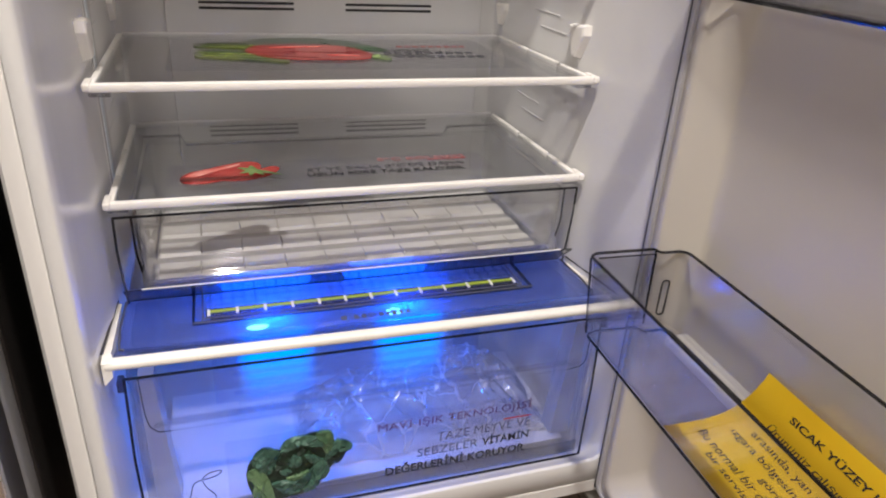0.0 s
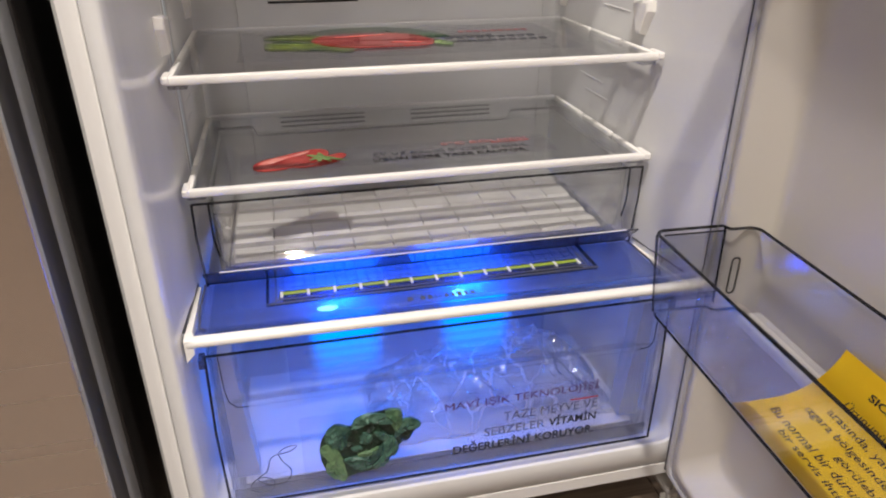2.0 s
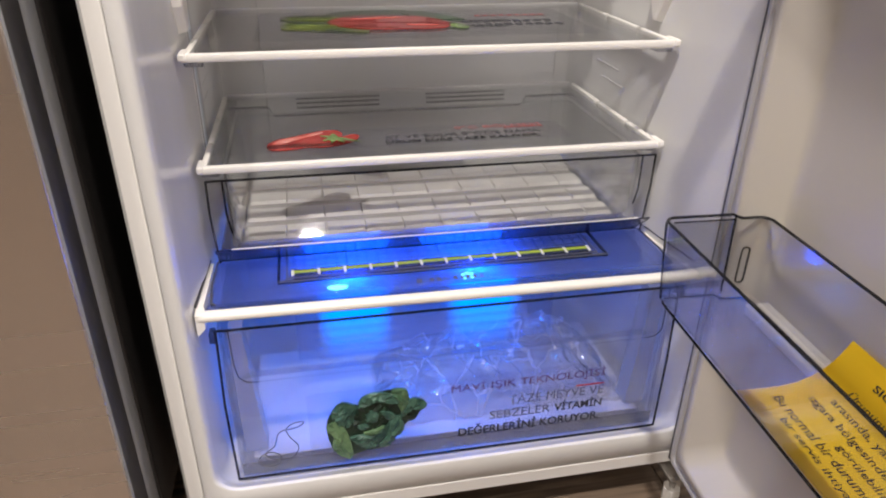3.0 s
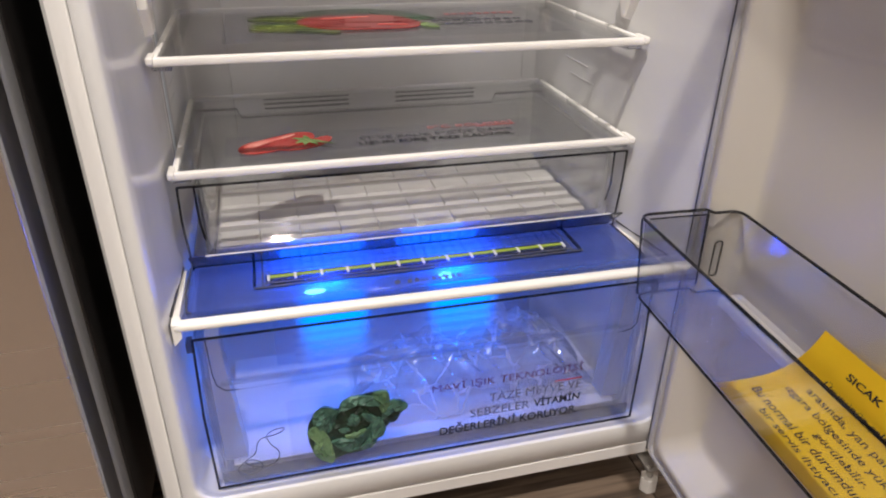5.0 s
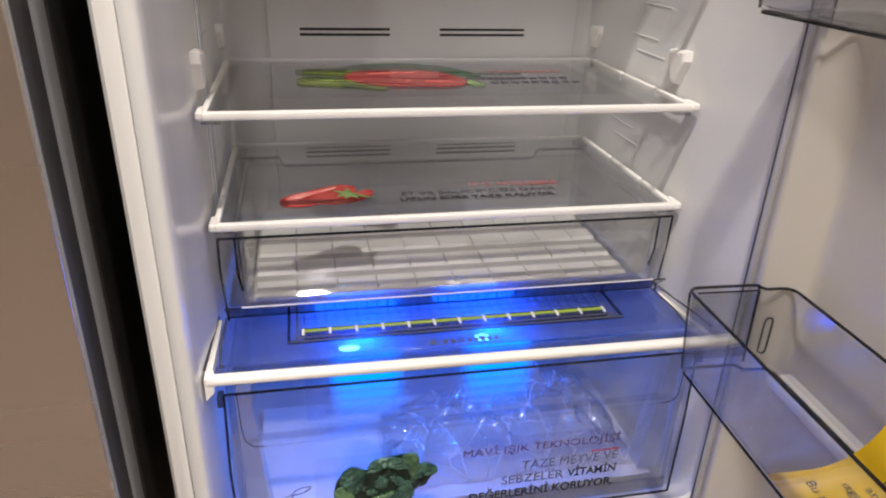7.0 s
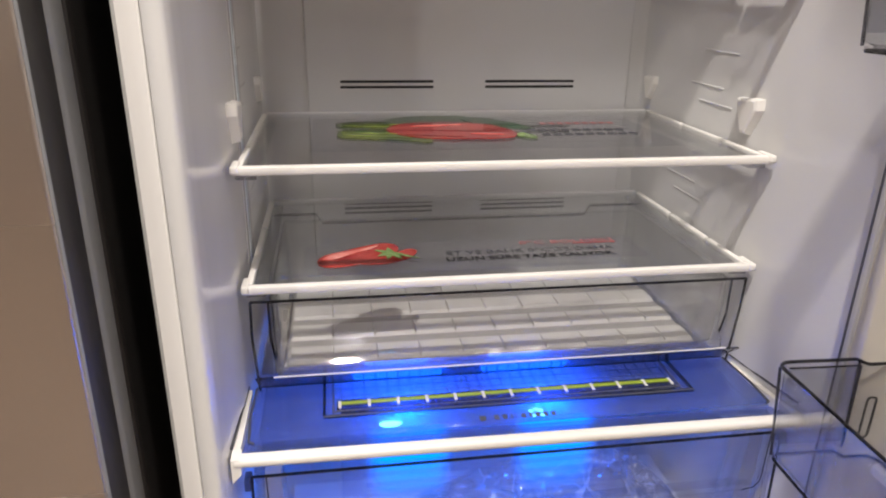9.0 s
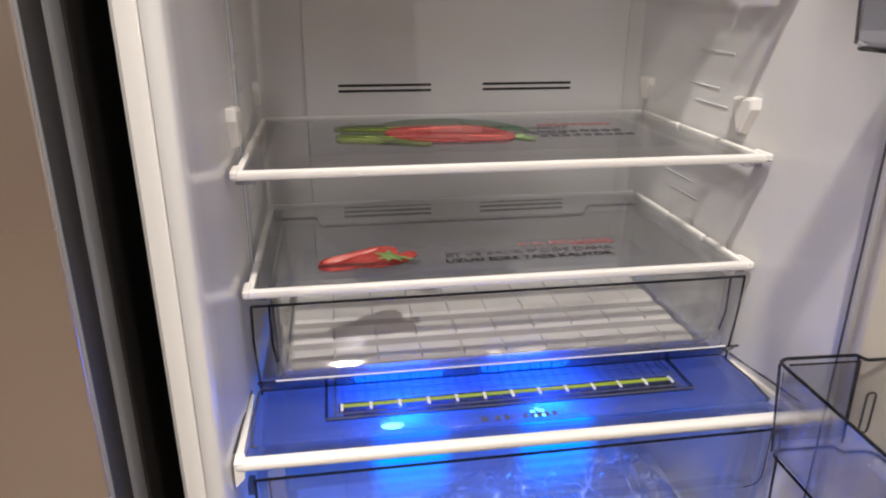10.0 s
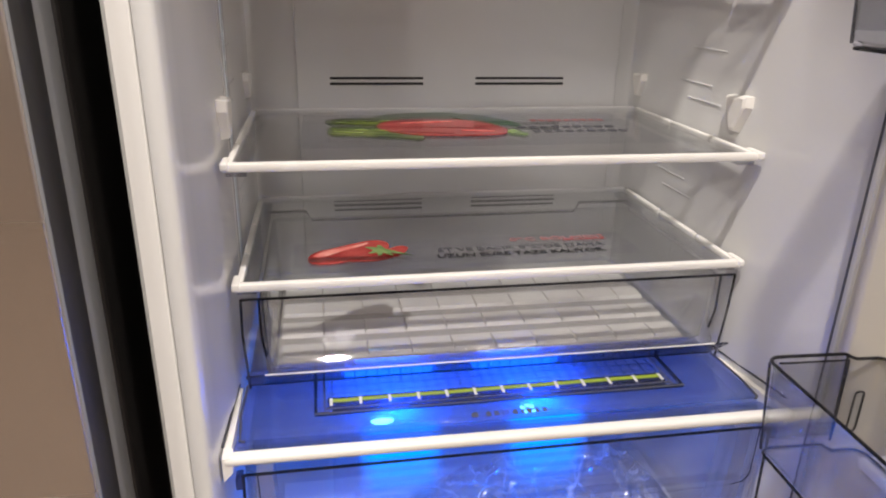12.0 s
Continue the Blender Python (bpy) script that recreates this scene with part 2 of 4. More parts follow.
M_CUKE = veg("cucumber_print", (0.010, 0.035, 0.010), (0.14, 0.17, 0.03), 30, 0.08)
M_CUKELIGHT = veg("pale_cucumber_print", (0.10, 0.16, 0.02), (0.30, 0.36, 0.09), 45, 0.08)
M_PEPPERDARK = veg("dark_red_pepper_print", (0.10, 0.004, 0.005), (0.22, 0.012, 0.012), 50, 0.08)
M_HERB = veg("leaf_green_print", (0.02, 0.07, 0.03), (0.07, 0.15, 0.07), 40, 0.08)
M_LETTUCE4 = veg("silver_lettuce_leaf", (0.05, 0.13, 0.10), (0.14, 0.26, 0.2), 60, 0.35, crinkle=0.3)
M_LETTUCE = veg("dark_lettuce_leaf", (0.015, 0.050, 0.040), (0.080, 0.175, 0.125), 75, 0.4, crinkle=0.3)
M_LETTUCE2 = veg("light_lettuce_leaf", (0.05, 0.115, 0.06), (0.15, 0.25, 0.12), 60, 0.4, crinkle=0.3)
M_LETTUCE3 = veg("deep_lettuce_shade", (0.004, 0.012, 0.008), (0.015, 0.04, 0.02), 60, 0.4, crinkle=0.3)


def wood(name):
    m, nt, nodes, links = nodes_of(name)
    bsdf = nodes["Principled BSDF"]
    tc, mp, ns, rp, oi, hs = (nodes.new("ShaderNode" + n) for n in ("TexCoord", "Mapping", "TexNoise", "ValToRGB", "ObjectInfo", "HueSaturation"))
    mp.inputs["Scale"].default_value = (4, 60, 1)
    ns.inputs["Scale"].default_value, ns.inputs["Detail"].default_value, ns.inputs["Distortion"].default_value = 1.6, 9, 0.6
    rp.color_ramp.elements[0].position, rp.color_ramp.elements[1].position = 0.35, 0.7
    rp.color_ramp.elements[0].color, rp.color_ramp.elements[1].color = (0.07, 0.050, 0.037, 1), (0.24, 0.175, 0.125, 1)
    links.new(tc.outputs["Object"], mp.inputs[0]), links.new(mp.outputs[0], ns.inputs["Vector"])
    links.new(ns.outputs["Fac"], rp.inputs[0]), links.new(rp.outputs[0], hs.inputs["Color"])
    mr = nodes.new("ShaderNodeMapRange")
    mr.inputs["To Min"].default_value, mr.inputs["To Max"].default_value = 0.75, 1.2
    links.new(oi.outputs["Random"], mr.inputs["Value"]), links.new(mr.outputs[0], hs.inputs["Value"])
    links.new(hs.outputs[0], bsdf.inputs["Base Color"])
    bp = nodes.new("ShaderNodeBump")
    bp.inputs["Strength"].default_value, bp.inputs["Distance"].default_value = 0.3, 0.001
    links.new(ns.outputs["Fac"], bp.inputs["Height"]), links.new(bp.outputs[0], bsdf.inputs["Normal"])
    bsdf.inputs["Roughness"].default_value = 0.42
    return m


M_WOOD = wood("dark_wood_plank")


# ---- mesh tools ----
def part(name, bm, material, parent=None, label="", smooth=False):
    """Links a bmesh as one mesh object, under its parent if there is one."""
    bmesh.ops.recalc_face_normals(bm, faces=bm.faces[:])
    me = bpy.data.meshes.new(name)
    bm.to_mesh(me)
    bm.free()
    if smooth:
        for p in me.polygons:
            p.use_smooth = True
        me.set_sharp_from_angle(angle=radians(40))
    me.materials.append(material)
    ob = new(name, me)
    if parent:
        ob.parent = parent
    if label:
        ob["label"] = label
    return ob


def thing(name, label, category, group="", at=(0, 0, 0)):
    ob = new(name)
    ob.location = at
    return tagged(ob, label, category, group)


def box_bm(x0, x1, y0, y1, z0, z1, bevel=0.0, bm=None, seg=2):
    own = bmesh.new()
    bmesh.ops.create_cube(own, size=1)
    for v in own.verts:
        v.co = ((x0 + x1) / 2 + v.co.x * (x1 - x0), (y0 + y1) / 2 + v.co.y * (y1 - y0), (z0 + z1) / 2 + v.co.z * (z1 - z0))
    if bevel:
        bmesh.ops.bevel(own, geom=own.edges[:], offset=bevel, segments=seg, affect="EDGES", profile=0.5)
    if bm is None:
        return own
    return join_bm(bm, own)


def join_bm(bm, other):
    verts = [bm.verts.new(v.co) for v in other.verts]
    other.verts.index_update()
    for f in other.faces:
        bm.faces.new([verts[v.index] for v in f.verts])
    other.free()
    return bm


def rounded(a0, a1, b0, b1, r, n=6):
    """Outline of a rounded rectangle, counter-clockwise."""
    pts = []
    for ca, cb, start in ((a1 - r, b1 - r, 0), (a0 + r, b1 - r, 90), (a0 + r, b0 + r, 180), (a1 - r, b0 + r, 270)):
        for k in range(n + 1):
            t = radians(start + 90 * k / n)
            pts.append((ca + r * math.cos(t), cb + r * math.sin(t)))
    return pts


def loft(rings, cap_first=False, cap_last=False, closed=True):
    bm = bmesh.new()
    rows = [[bm.verts.new(p) for p in ring] for ring in rings]
    for one, two in zip(rows, rows[1:]):
        n = len(one)
        for k in range(n if closed else n - 1):
            bm.faces.new((one[k], one[(k + 1) % n], two[(k + 1) % n], two[k]))
    if cap_first:
        bm.faces.new(rows[0][::-1])
    if cap_last:
        bm.faces.new(rows[-1])
    return bm


def tube(path, r, sides=8, closed=False, bm=None):
    """A round bar along a path."""
    pts = [Vector(p) for p in path]
    rings = []
    n = len(pts)
    for k, p in enumerate(pts):
        a = pts[(k - 1) % n] if closed or k else p
        b = pts[(k + 1) % n] if closed or k < n - 1 else p
        t = (b - a).normalized()
        side = t.cross(Vector((0, 0, 1)))
        if side.length < 0.1:
            side = t.cross(Vector((0, 1, 0)))
        side.normalize()
        up = side.cross(t)
        rings.append([p + r * (math.cos(2 * math.pi * s / sides) * side + math.sin(2 * math.pi * s / sides) * up) for s in range(sides)])
    if closed:
        rings.append(rings[0])
    made = loft(rings, not closed, not closed)
    if closed:
        bmesh.ops.remove_doubles(made, verts=made.verts[:], dist=1e-6)
    return made if bm is None else join_bm(bm, made)


def plate(outline, place, thick):
    """A flat piece with an outline (a, b), placed by place(a, b, c), c from 0 to thick."""
    return loft([[place(a, b, 0) for a, b in outline], [place(a, b, thick) for a, b in outline]], True, True)


def sheet(outline, place):
    """A film with no thickness to speak of."""
    bm = bmesh.new()
    bm.faces.new([bm.verts.new(place(a, b, 0)) for a, b in outline])
    return bm


def prism(x0, x1, profile):
    """A bar along x with a profile of (y, z)."""
    return loft([[(x0, y, z) for y, z in profile], [(x1, y, z) for y, z in profile]], True, True)


def moved(bm, m):
    bmesh.ops.transform(bm, matrix=m, verts=bm.verts[:])
    return bm


def lettering(name, words, place, width, height, material, parent, bold=0.0, thick=0.0003, label=""):
    """Words as a thin mesh: place(a, b, c) takes 0..width, 0..height, 0..thick."""
    cu = bpy.data.curves.new(name, "FONT")
    cu.body, cu.size, cu.extrude, cu.offset, cu.resolution_u = words, 1.0, 0.01, bold, 3
    tmp = new(name + "_tmp", cu)
    bpy.context.view_layer.update()
    me = bpy.data.meshes.new_from_object(tmp.evaluated_get(bpy.context.evaluated_depsgraph_get()))
    bpy.data.objects.remove(tmp)
    co = np.array([v.co for v in me.vertices])
    lo, hi = co.min(0), co.max(0)
    for v in me.vertices:
        a, b, c = (v.co[k] - lo[k] for k in range(3))
        v.co = place(a / (hi[0] - lo[0]) * width, b / (hi[1] - lo[1]) * height, c / max(1e-6, hi[2] - lo[2]) * thick)
    me.materials.clear()
    me.materials.append(material)
    ob = new(name, me)
    ob.parent = parent
    if label:
        ob["label"] = label
    return ob


# ---- showroom ----
RX0, RX1, RY0, RY1, RZ = -3.2, 3.2, -5.0, 0.75, 2.8
floor = tagged(part("floor", box_bm(RX0, RX1, RY0, RY1, -0.08, -0.006), M_DARK), "dark wood-look plank floor under the appliances", "floor", kind="structure")
for name, b in (("wall_north", (RX0, RX1, RY1, RY1 + 0.12, 0, RZ)), ("wall_south", (RX0, RX1, RY0 - 0.12, RY0, 0, RZ)),
                ("wall_west", (RX0 - 0.12, RX0, RY0, RY1, 0, RZ)), ("wall_east", (RX1, RX1 + 0.12, RY0, RY1, 0, RZ))):
    tagged(part(name, box_bm(*b), M_WALL), "plain warm grey showroom wall", "wall", kind="structure")
tagged(part("ceiling", box_bm(RX0, RX1, RY0, RY1, RZ, RZ + 0.1), M_CEIL), "plain white showroom ceiling", "ceiling", kind="structure")

# ---- refrigerator ----
OX, YF, ZB, ZT = 0.293, -0.135, 0.048, 1.75
YB = 0.317
fridge = thing("refrigerator", "white single-door refrigerator with its door standing open, half empty", "refrigerator")


def rect_ring(hx, z0, z1, r, y):
    return [(a, y, b) for a, b in rounded(-hx, hx, z0, z1, r, 6)]


shell = loft([rect_ring(OX - 0.017, ZB + 0.020, ZT - 0.02, 0.012, YF + 0.012), rect_ring(OX - 0.0165, ZB + 0.0195, ZT - 0.02, 0.012, YF + 0.001),
              rect_ring(OX - 0.0155, ZB + 0.0185, ZT - 0.018, 0.012, YF), rect_ring(OX - 0.003, ZB + 0.003, ZT - 0.003, 0.003, YF),
              rect_ring(OX, ZB, ZT, 0.003, YF + 0.003), rect_ring(OX, ZB, ZT, 0.003, 0.43)], False, True)
part("cabinet_shell", shell, M_SHELL, fridge, "white enamelled outer shell", smooth=True)
liner = loft([rect_ring(OX - 0.0173, ZB + 0.0203, ZT - 0.02, 0.012, YF + 0.012), rect_ring(OX - 0.0173, ZB + 0.0203, ZT - 0.02, 0.012, YF + 0.0008),
              rect_ring(OX - 0.0178, ZB + 0.0208, ZT - 0.02, 0.014, YF + 0.0002),
              rect_ring(0.2660, 0.097, 1.70, 0.026, YF), rect_ring(0.2640, 0.0985, 1.698, 0.026, YF + 0.001), rect_ring(0.2622, 0.0992, 1.696, 0.025, YF + 0.004),
              rect_ring(0.2608, 0.090, 1.69, 0.024, -0.118), rect_ring(0.2600, 0.076, 1.69, 0.022, -0.100),
              rect_ring(0.2590, 0.074, 1.69, 0.020, -0.040), rect_ring(0.2572, 0.074, 1.69, 0.020, -0.020),
              rect_ring(0.2570, 0.074, 1.69, 0.020, 0.302), rect_ring(0.253, 0.078, 1.686, 0.020, 0.314), rect_ring(0.246, 0.085, 1.68, 0.018, YB)], False, True)
part("inner_liner", liner, M_LINER, fridge, "glossy white moulded inner liner", smooth=True)
# rear air duct panel with its slots
part("air_duct_panel", box_bm(-0.1955, 0.232, YB - 0.004, YB + 0.002, 0.30, 1.60, 0.0015), M_DUCT, fridge)
for x0, x1 in ((-0.154, -0.034), (0.035, 0.156)):
    for z in (0.5495, 0.5425, 0.387, 0.3805, 0.374):
        part("vent_slot", box_bm(x0, x1, YB - 0.0046, YB, z - 0.0016, z + 0.0016, 0.0004, seg=1), M_DARK, fridge)
# shelf brackets and guide ridges on the side walls
for s in (-1, 1):
    for y, z, big in ((0.055, 0.552, 1.0), (0.288, 0.549, 0.8), (0.055, 0.712, 1.0)):
        w = 0.257
        prof = [(-0.017, 0.012), (-0.004, 0.012), (-0.003, 0.010), (0.017, 0.010), (0.017, 0.003), (0.004, -0.023), (-0.003, -0.023), (-0.017, 0.002)]
        rings = [[(s * w, y + a * big * 1.15, z + b * big * 1.1) for a, b in prof], [(s * (w - 0.008 * big), y + a * big, z + b * big) for a, b in prof],
                 [(s * (w - 0.0095 * big), y + a * big * 0.85, z + b * big * 0.85) for a, b in prof]]
        part("shelf_bracket", loft(rings, True, True), M_RAIL, fridge)
    for y, z in ((0.128, 0.547), (0.13, 0.603), (0.16, 0.434), (0.18, 0.452), (0.15, 0.565)):
        part("guide_ridge", box_bm(s * 0.2570 - 0.0008, s * 0.2570 + 0.0008, y - 0.035, y + 0.035, z - 0.0012, z + 0.0012, 0.0008, seg=1), M_LINER, fridge)
# unlit lamp strip let into the wall
part("lamp_channel", box_bm(-0.2574, -0.2562, 0.096, 0.140, 0.36, 1.5, 0.0005, seg=1), M_LINER, fridge)
part("lamp_strip", box_bm(-0.2568, -0.2553, 0.108, 0.122, 0.36, 1.5, 0.0006, seg=1), M_STRIP, fridge, "unlit vertical lamp strip")
# kick plate shadow side, feet and lower hinge
for sx in (-0.25, 0.25):
    foot = part("foot", tube([(sx, -0.06, 0.0), (sx, -0.06, 0.012), (sx, -0.06, 0.05)], 0.018, 16), M_GASKET, fridge)
part("base_pan", box_bm(-0.27, 0.27, -0.09, 0.42, 0.036, 0.0478, 0.002), M_DARK, fridge)
hinge = part("hinge", box_bm(0.243, 0.276, -0.160, -0.110, 0.0405, 0.0440, 0.001), M_CHROME, fridge, "bright zinc-plated hinge plate")
part("pin", tube([(0.262, -0.152, 0.03), (0.262, -0.152, 0.062)], 0.006, 12), M_CHROME, hinge)
part("foot_stem", tube([(0.256, -0.146, 0.02), (0.256, -0.146, 0.0405)], 0.004, 10), M_CHROME, hinge)
part("screw", tube([(0.249, -0.152, 0.0440), (0.249, -0.152, 0.0475)], 0.004, 6), M_CHROME, hinge)
part("levelling_foot", tube([(0.256, -0.146, 0.0), (0.256, -0.146, 0.012), (0.256, -0.146, 0.0125), (0.256, -0.146, 0.0200)], 0.011, 6), M_RAIL, hinge, "white plastic levelling foot")

# the open door, in a frame of its own: x towards the room, y along the door's width
HINGE = Vector((0.250, -0.1400, 0))
OPEN = radians(2.7)
N_, D_ = Vector((-math.cos(OPEN), math.sin(OPEN), 0)), Vector((-math.sin(OPEN), -math.cos(OPEN), 0))
DOOR = Matrix(((N_.x, D_.x, 0, HINGE.x), (N_.y, D_.y, 0, HINGE.y), (0, 0, 1, 0), (0, 0, 0, 1)))
DW, DZ0, DZ1 = 0.585, 0.060, 1.74


def door_pt(a, b, z):
    return DOOR @ Vector((a, b, z))


def door_ring(inset, w, r):
    return [door_pt(w, a, b) for a, b in rounded(0.001 + inset, DW - inset, DZ0 + inset, DZ1 - inset, r, 5)]


door = part("door", loft([door_ring(0.004, -0.060, 0.008), door_ring(0.001, -0.0585, 0.008), door_ring(0.0, -0.056, 0.008), door_ring(0.0, -0.0045, 0.006)], True), M_SHELL, fridge, "white enamelled door panel, open", smooth=True)
dl = loft([door_ring(0.0005, -0.004, 0.006), door_ring(0.0005, -0.0006, 0.006), door_ring(0.002, 0, 0.006), door_ring(0.0135, 0, 0.010), door_ring(0.0150, 0.003, 0.011), door_ring(0.0165, 0.0042, 0.012),
           door_ring(0.023, 0.0042, 0.018), door_ring(0.0255, 0.0025, 0.019), door_ring(0.041, -0.030, 0.024), door_ring(0.045, -0.0335, 0.025), door_ring(0.055, -0.0345, 0.025)], False, True)
part("door_liner", dl, M_WARMLINER, door, "moulded inner door panel, coloured cream for the warm light on it", smooth=True)
gs = loft([door_ring(0.0025, 0.0002, 0.006), door_ring(0.0025, 0.0030, 0.006), door_ring(0.0035, 0.0042, 0.007), door_ring(0.0065, 0.0042, 0.008), door_ring(0.0078, 0.003, 0.009), door_ring(0.0078, 0.0002, 0.009)])
part("gasket", gs, M_SEAL, door, "pale grey rubber door gasket", smooth=True)
part("hinge_seal", tube([door_pt(0.0022, 0.0022, DZ0 + 0.004), door_pt(0.0022, 0.0022, DZ1 - 0.004)], 0.0020, 8), M_GASKET, door, "dark seam on the hinge side", smooth=True)
part("bin_ledge", moved(box_bm(-0.036, -0.010, 0.048, DW - 0.048, 0.296, 0.3065, 0.003), DOOR), M_RAIL, door)

def door_bin(z0, z1, label):
    ob = thing("door_bin", label, "door bin", "bins on the door")
    a0, a1, b0, b1, r, n = -0.0225, 0.0776, 0.0265, DW - 0.0265, 0.010, 5

    def outline(f):
        pts = []
        for ca, cb, start in ((a1 - r - f, b1 - r - f, 0), (a0 + r + f, b1 - r - f - 0.0085, 90), (a0 + r + f, b0 + r + f + 0.0085, 180)):
            for k in range(n + 1):
                t = radians(start + 90 * k / n)
                pts.append((ca + r * math.cos(t), cb + r * math.sin(t)))
        pts += [(0.0030 + f, b0 + 0.0085 + f), (0.0055 + f, b0 + 0.005 + f), (0.0075 + f, b0 + f)]
        for k in range(n + 1):
            t = radians(270 + 90 * k / n)
            pts.append((a1 - r - f + r * math.cos(t), b0 + r + f + r * math.sin(t)))
        return pts

    def ring(f, z):
        return [door_pt(a, b, z) for a, b in outline(f)]

    part("bin_wall", loft([ring(0.006, z0 + 0.004), ring(0.007, z0), ring(0.010, z0), ring(0.010, z0 + 0.004), ring(0.0055, z0 + 0.006), ring(0.0026, z1), ring(0.0, z1), ring(0.005, z0 + 0.006)]), M_BIN, ob, smooth=True)
    part("bin_floor", loft([ring(0.0102, z0), ring(0.0102, z0 + 0.0032)], True, True), M_BIN, ob)
    part("rim", tube(ring(0.0013, z1), 0.0014, 6, True), M_DARKEDGE, ob, "dark edge of the clear plastic", smooth=True)
    part("foot_edge", tube(ring(0.007, z0 + 0.001), 0.0013, 6, True), M_DARKEDGE, ob, smooth=True)
    part("corner_edge", tube([door_pt(0.006, b0 + 0.0014, z1), door_pt(0.0065, b0 + 0.006, z0 + 0.004)], 0.0011, 6), M_DARKEDGE, ob)
    part("corner_edge", tube([door_pt(a1 - 0.0014, b0 + 0.006, z1 - 0.002), door_pt(a1 - 0.0062, b0 + 0.011, z0 + 0.004)], 0.0013, 6), M_DARKEDGE2, ob)
    part("inner_rim", tube([door_pt(a1 - 0.008, b0 + 0.0085, z1 - 0.0015), door_pt(0.010, b0 + 0.0085, z1 - 0.0015)], 0.0008, 6), M_DARKEDGE, ob)
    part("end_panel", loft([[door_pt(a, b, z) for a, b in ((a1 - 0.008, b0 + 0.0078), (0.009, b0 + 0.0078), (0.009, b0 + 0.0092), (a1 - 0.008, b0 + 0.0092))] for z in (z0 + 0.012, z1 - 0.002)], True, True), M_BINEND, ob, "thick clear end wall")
    part("inner_step", tube([door_pt(0.010, b0 + 0.0085, z1 - 0.0015), door_pt(0.0105, b0 + 0.011, z0 + 0.012)], 0.0010, 6), M_DARKEDGE2, ob)
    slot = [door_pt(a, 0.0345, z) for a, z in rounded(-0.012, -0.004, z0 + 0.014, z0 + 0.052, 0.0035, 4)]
    part("end_rib", tube(slot, 0.0010, 5, True), M_DARKEDGE, ob)
    return ob


door_bin(0.308, 0.392, "clear plastic door bin with dark edges, holding a yellow leaflet")
for zz in (0.628, 0.948, 1.268):
    door_bin(zz, zz + 0.084, "clear plastic door bin with dark edges, empty")


# ---- shelves ----
def glass_shelf(z, label, pane, left_depth=0.276):
    """z: underside of the front rail."""
    ob = thing("glass_shelf", label, "shelf", "glass shelves")
    part("front_rail", box_bm(-0.2515, 0.2515, -0.001, 0.0078, z, z + 0.0078, 0.0018), M_RAIL, ob, "ivory plastic front rail", smooth=True)
    part("glass_pane", box_bm(-0.246, 0.246, 0.0065, left_depth, z + 0.0025, z + 0.0062, 0.0008, seg=1), pane, ob, "clear glass pane" if pane == M_GLASS else "frosted pane added to dim the lamp light")
    for s in (-1, 1):
        for y0, y1 in ((0.010, 0.081), (0.086, 0.171), (0.176, left_depth - 0.004)):
            part("side_trim", box_bm(s * 0.2470 - 0.0032, s * 0.2470 + 0.0032, y0, y1, z + 0.001, z + 0.0074, 0.0018), M_RAIL, ob, smooth=True)
        part("side_rail", box_bm(s * 0.2415 - 0.009, s * 0.2415 + 0.009, 0.008, left_depth + 0.004, z - 0.006, z + 0.0015, 0.001), M_GREYBAND, ob)
        part("end_cap", box_bm(s * 0.250 - 0.0035, s * 0.250 + 0.0035, -0.003, 0.022, z + 0.0012, z + 0.0090, 0.002), M_RAIL, ob)
    part("rear_trim", box_bm(-0.246, 0.246, left_depth - 0.002, left_depth + 0.006, z + 0.0005, z + 0.0075, 0.002), M_DUCT, ob, smooth=True)
    return ob


shelf_low = glass_shelf(0.3978, "clear glass shelf with ivory rail, over the chill drawer", M_GLASS)
shelf_mid = glass_shelf(0.5095, "clear glass shelf with ivory rail and a vegetable sticker", M_GLASS)
glass_shelf(0.672, "clear glass shelf with ivory rail, empty", M_GLASS)
# shelves out of view, frosted to keep the key lamp off the back wall
for zz in (0.868, 1.064, 1.260):
    glass_shelf(zz, "unseen frosted shelf with ivory rail, added to shade the back wall", M_FROST)


def blob(pts, n=40):
    """A closed smooth outline through a few control points."""
    out = []
    m = len(pts)
    for k in range(m):
        p0, p1, p2, p3 = (Vector(pts[(k + j) % m]) for j in (-1, 0, 1, 2))
        for s in range(max(2, n // m)):
            t = s / max(2, n // m)
            out.append(0.5 * ((2 * p1) + (p2 - p0) * t + (2 * p0 - 5 * p1 + 4 * p2 - p3) * t * t + (3 * p1 - p0 - 3 * p2 + p3) * t ** 3))
    return [(p[0], p[1]) for p in out]


def on_top(z):
    return lambda a, b, c: (a, b, z + c)


# sticker on the lower glass shelf: two peppers and three lines of words
Z = 0.3978 + 0.0063
st = part("sticker", sheet(rounded(-0.200, 0.160, 0.038, 0.104, 0.003), on_top(Z)), M_FILM, shelf_low, "clear printed sticker with red peppers")
part("pepper", plate(blob([(-0.186, 0.058), (-0.178, 0.075), (-0.158, 0.086), (-0.138, 0.097), (-0.120, 0.104), (-0.106, 0.100), (-0.102, 0.084), (-0.112, 0.068), (-0.136, 0.052), (-0.160, 0.042), (-0.180, 0.044)], 60), on_top(Z + 0.0004), 0.0008), M_PEPPER, st)
part("pepper_shine", plate(blob([(-0.181, 0.062), (-0.170, 0.076), (-0.146, 0.086), (-0.124, 0.097), (-0.130, 0.088), (-0.152, 0.074), (-0.168, 0.062)], 40), on_top(Z + 0.0014), 0.0002), M_PEPPER2, st)
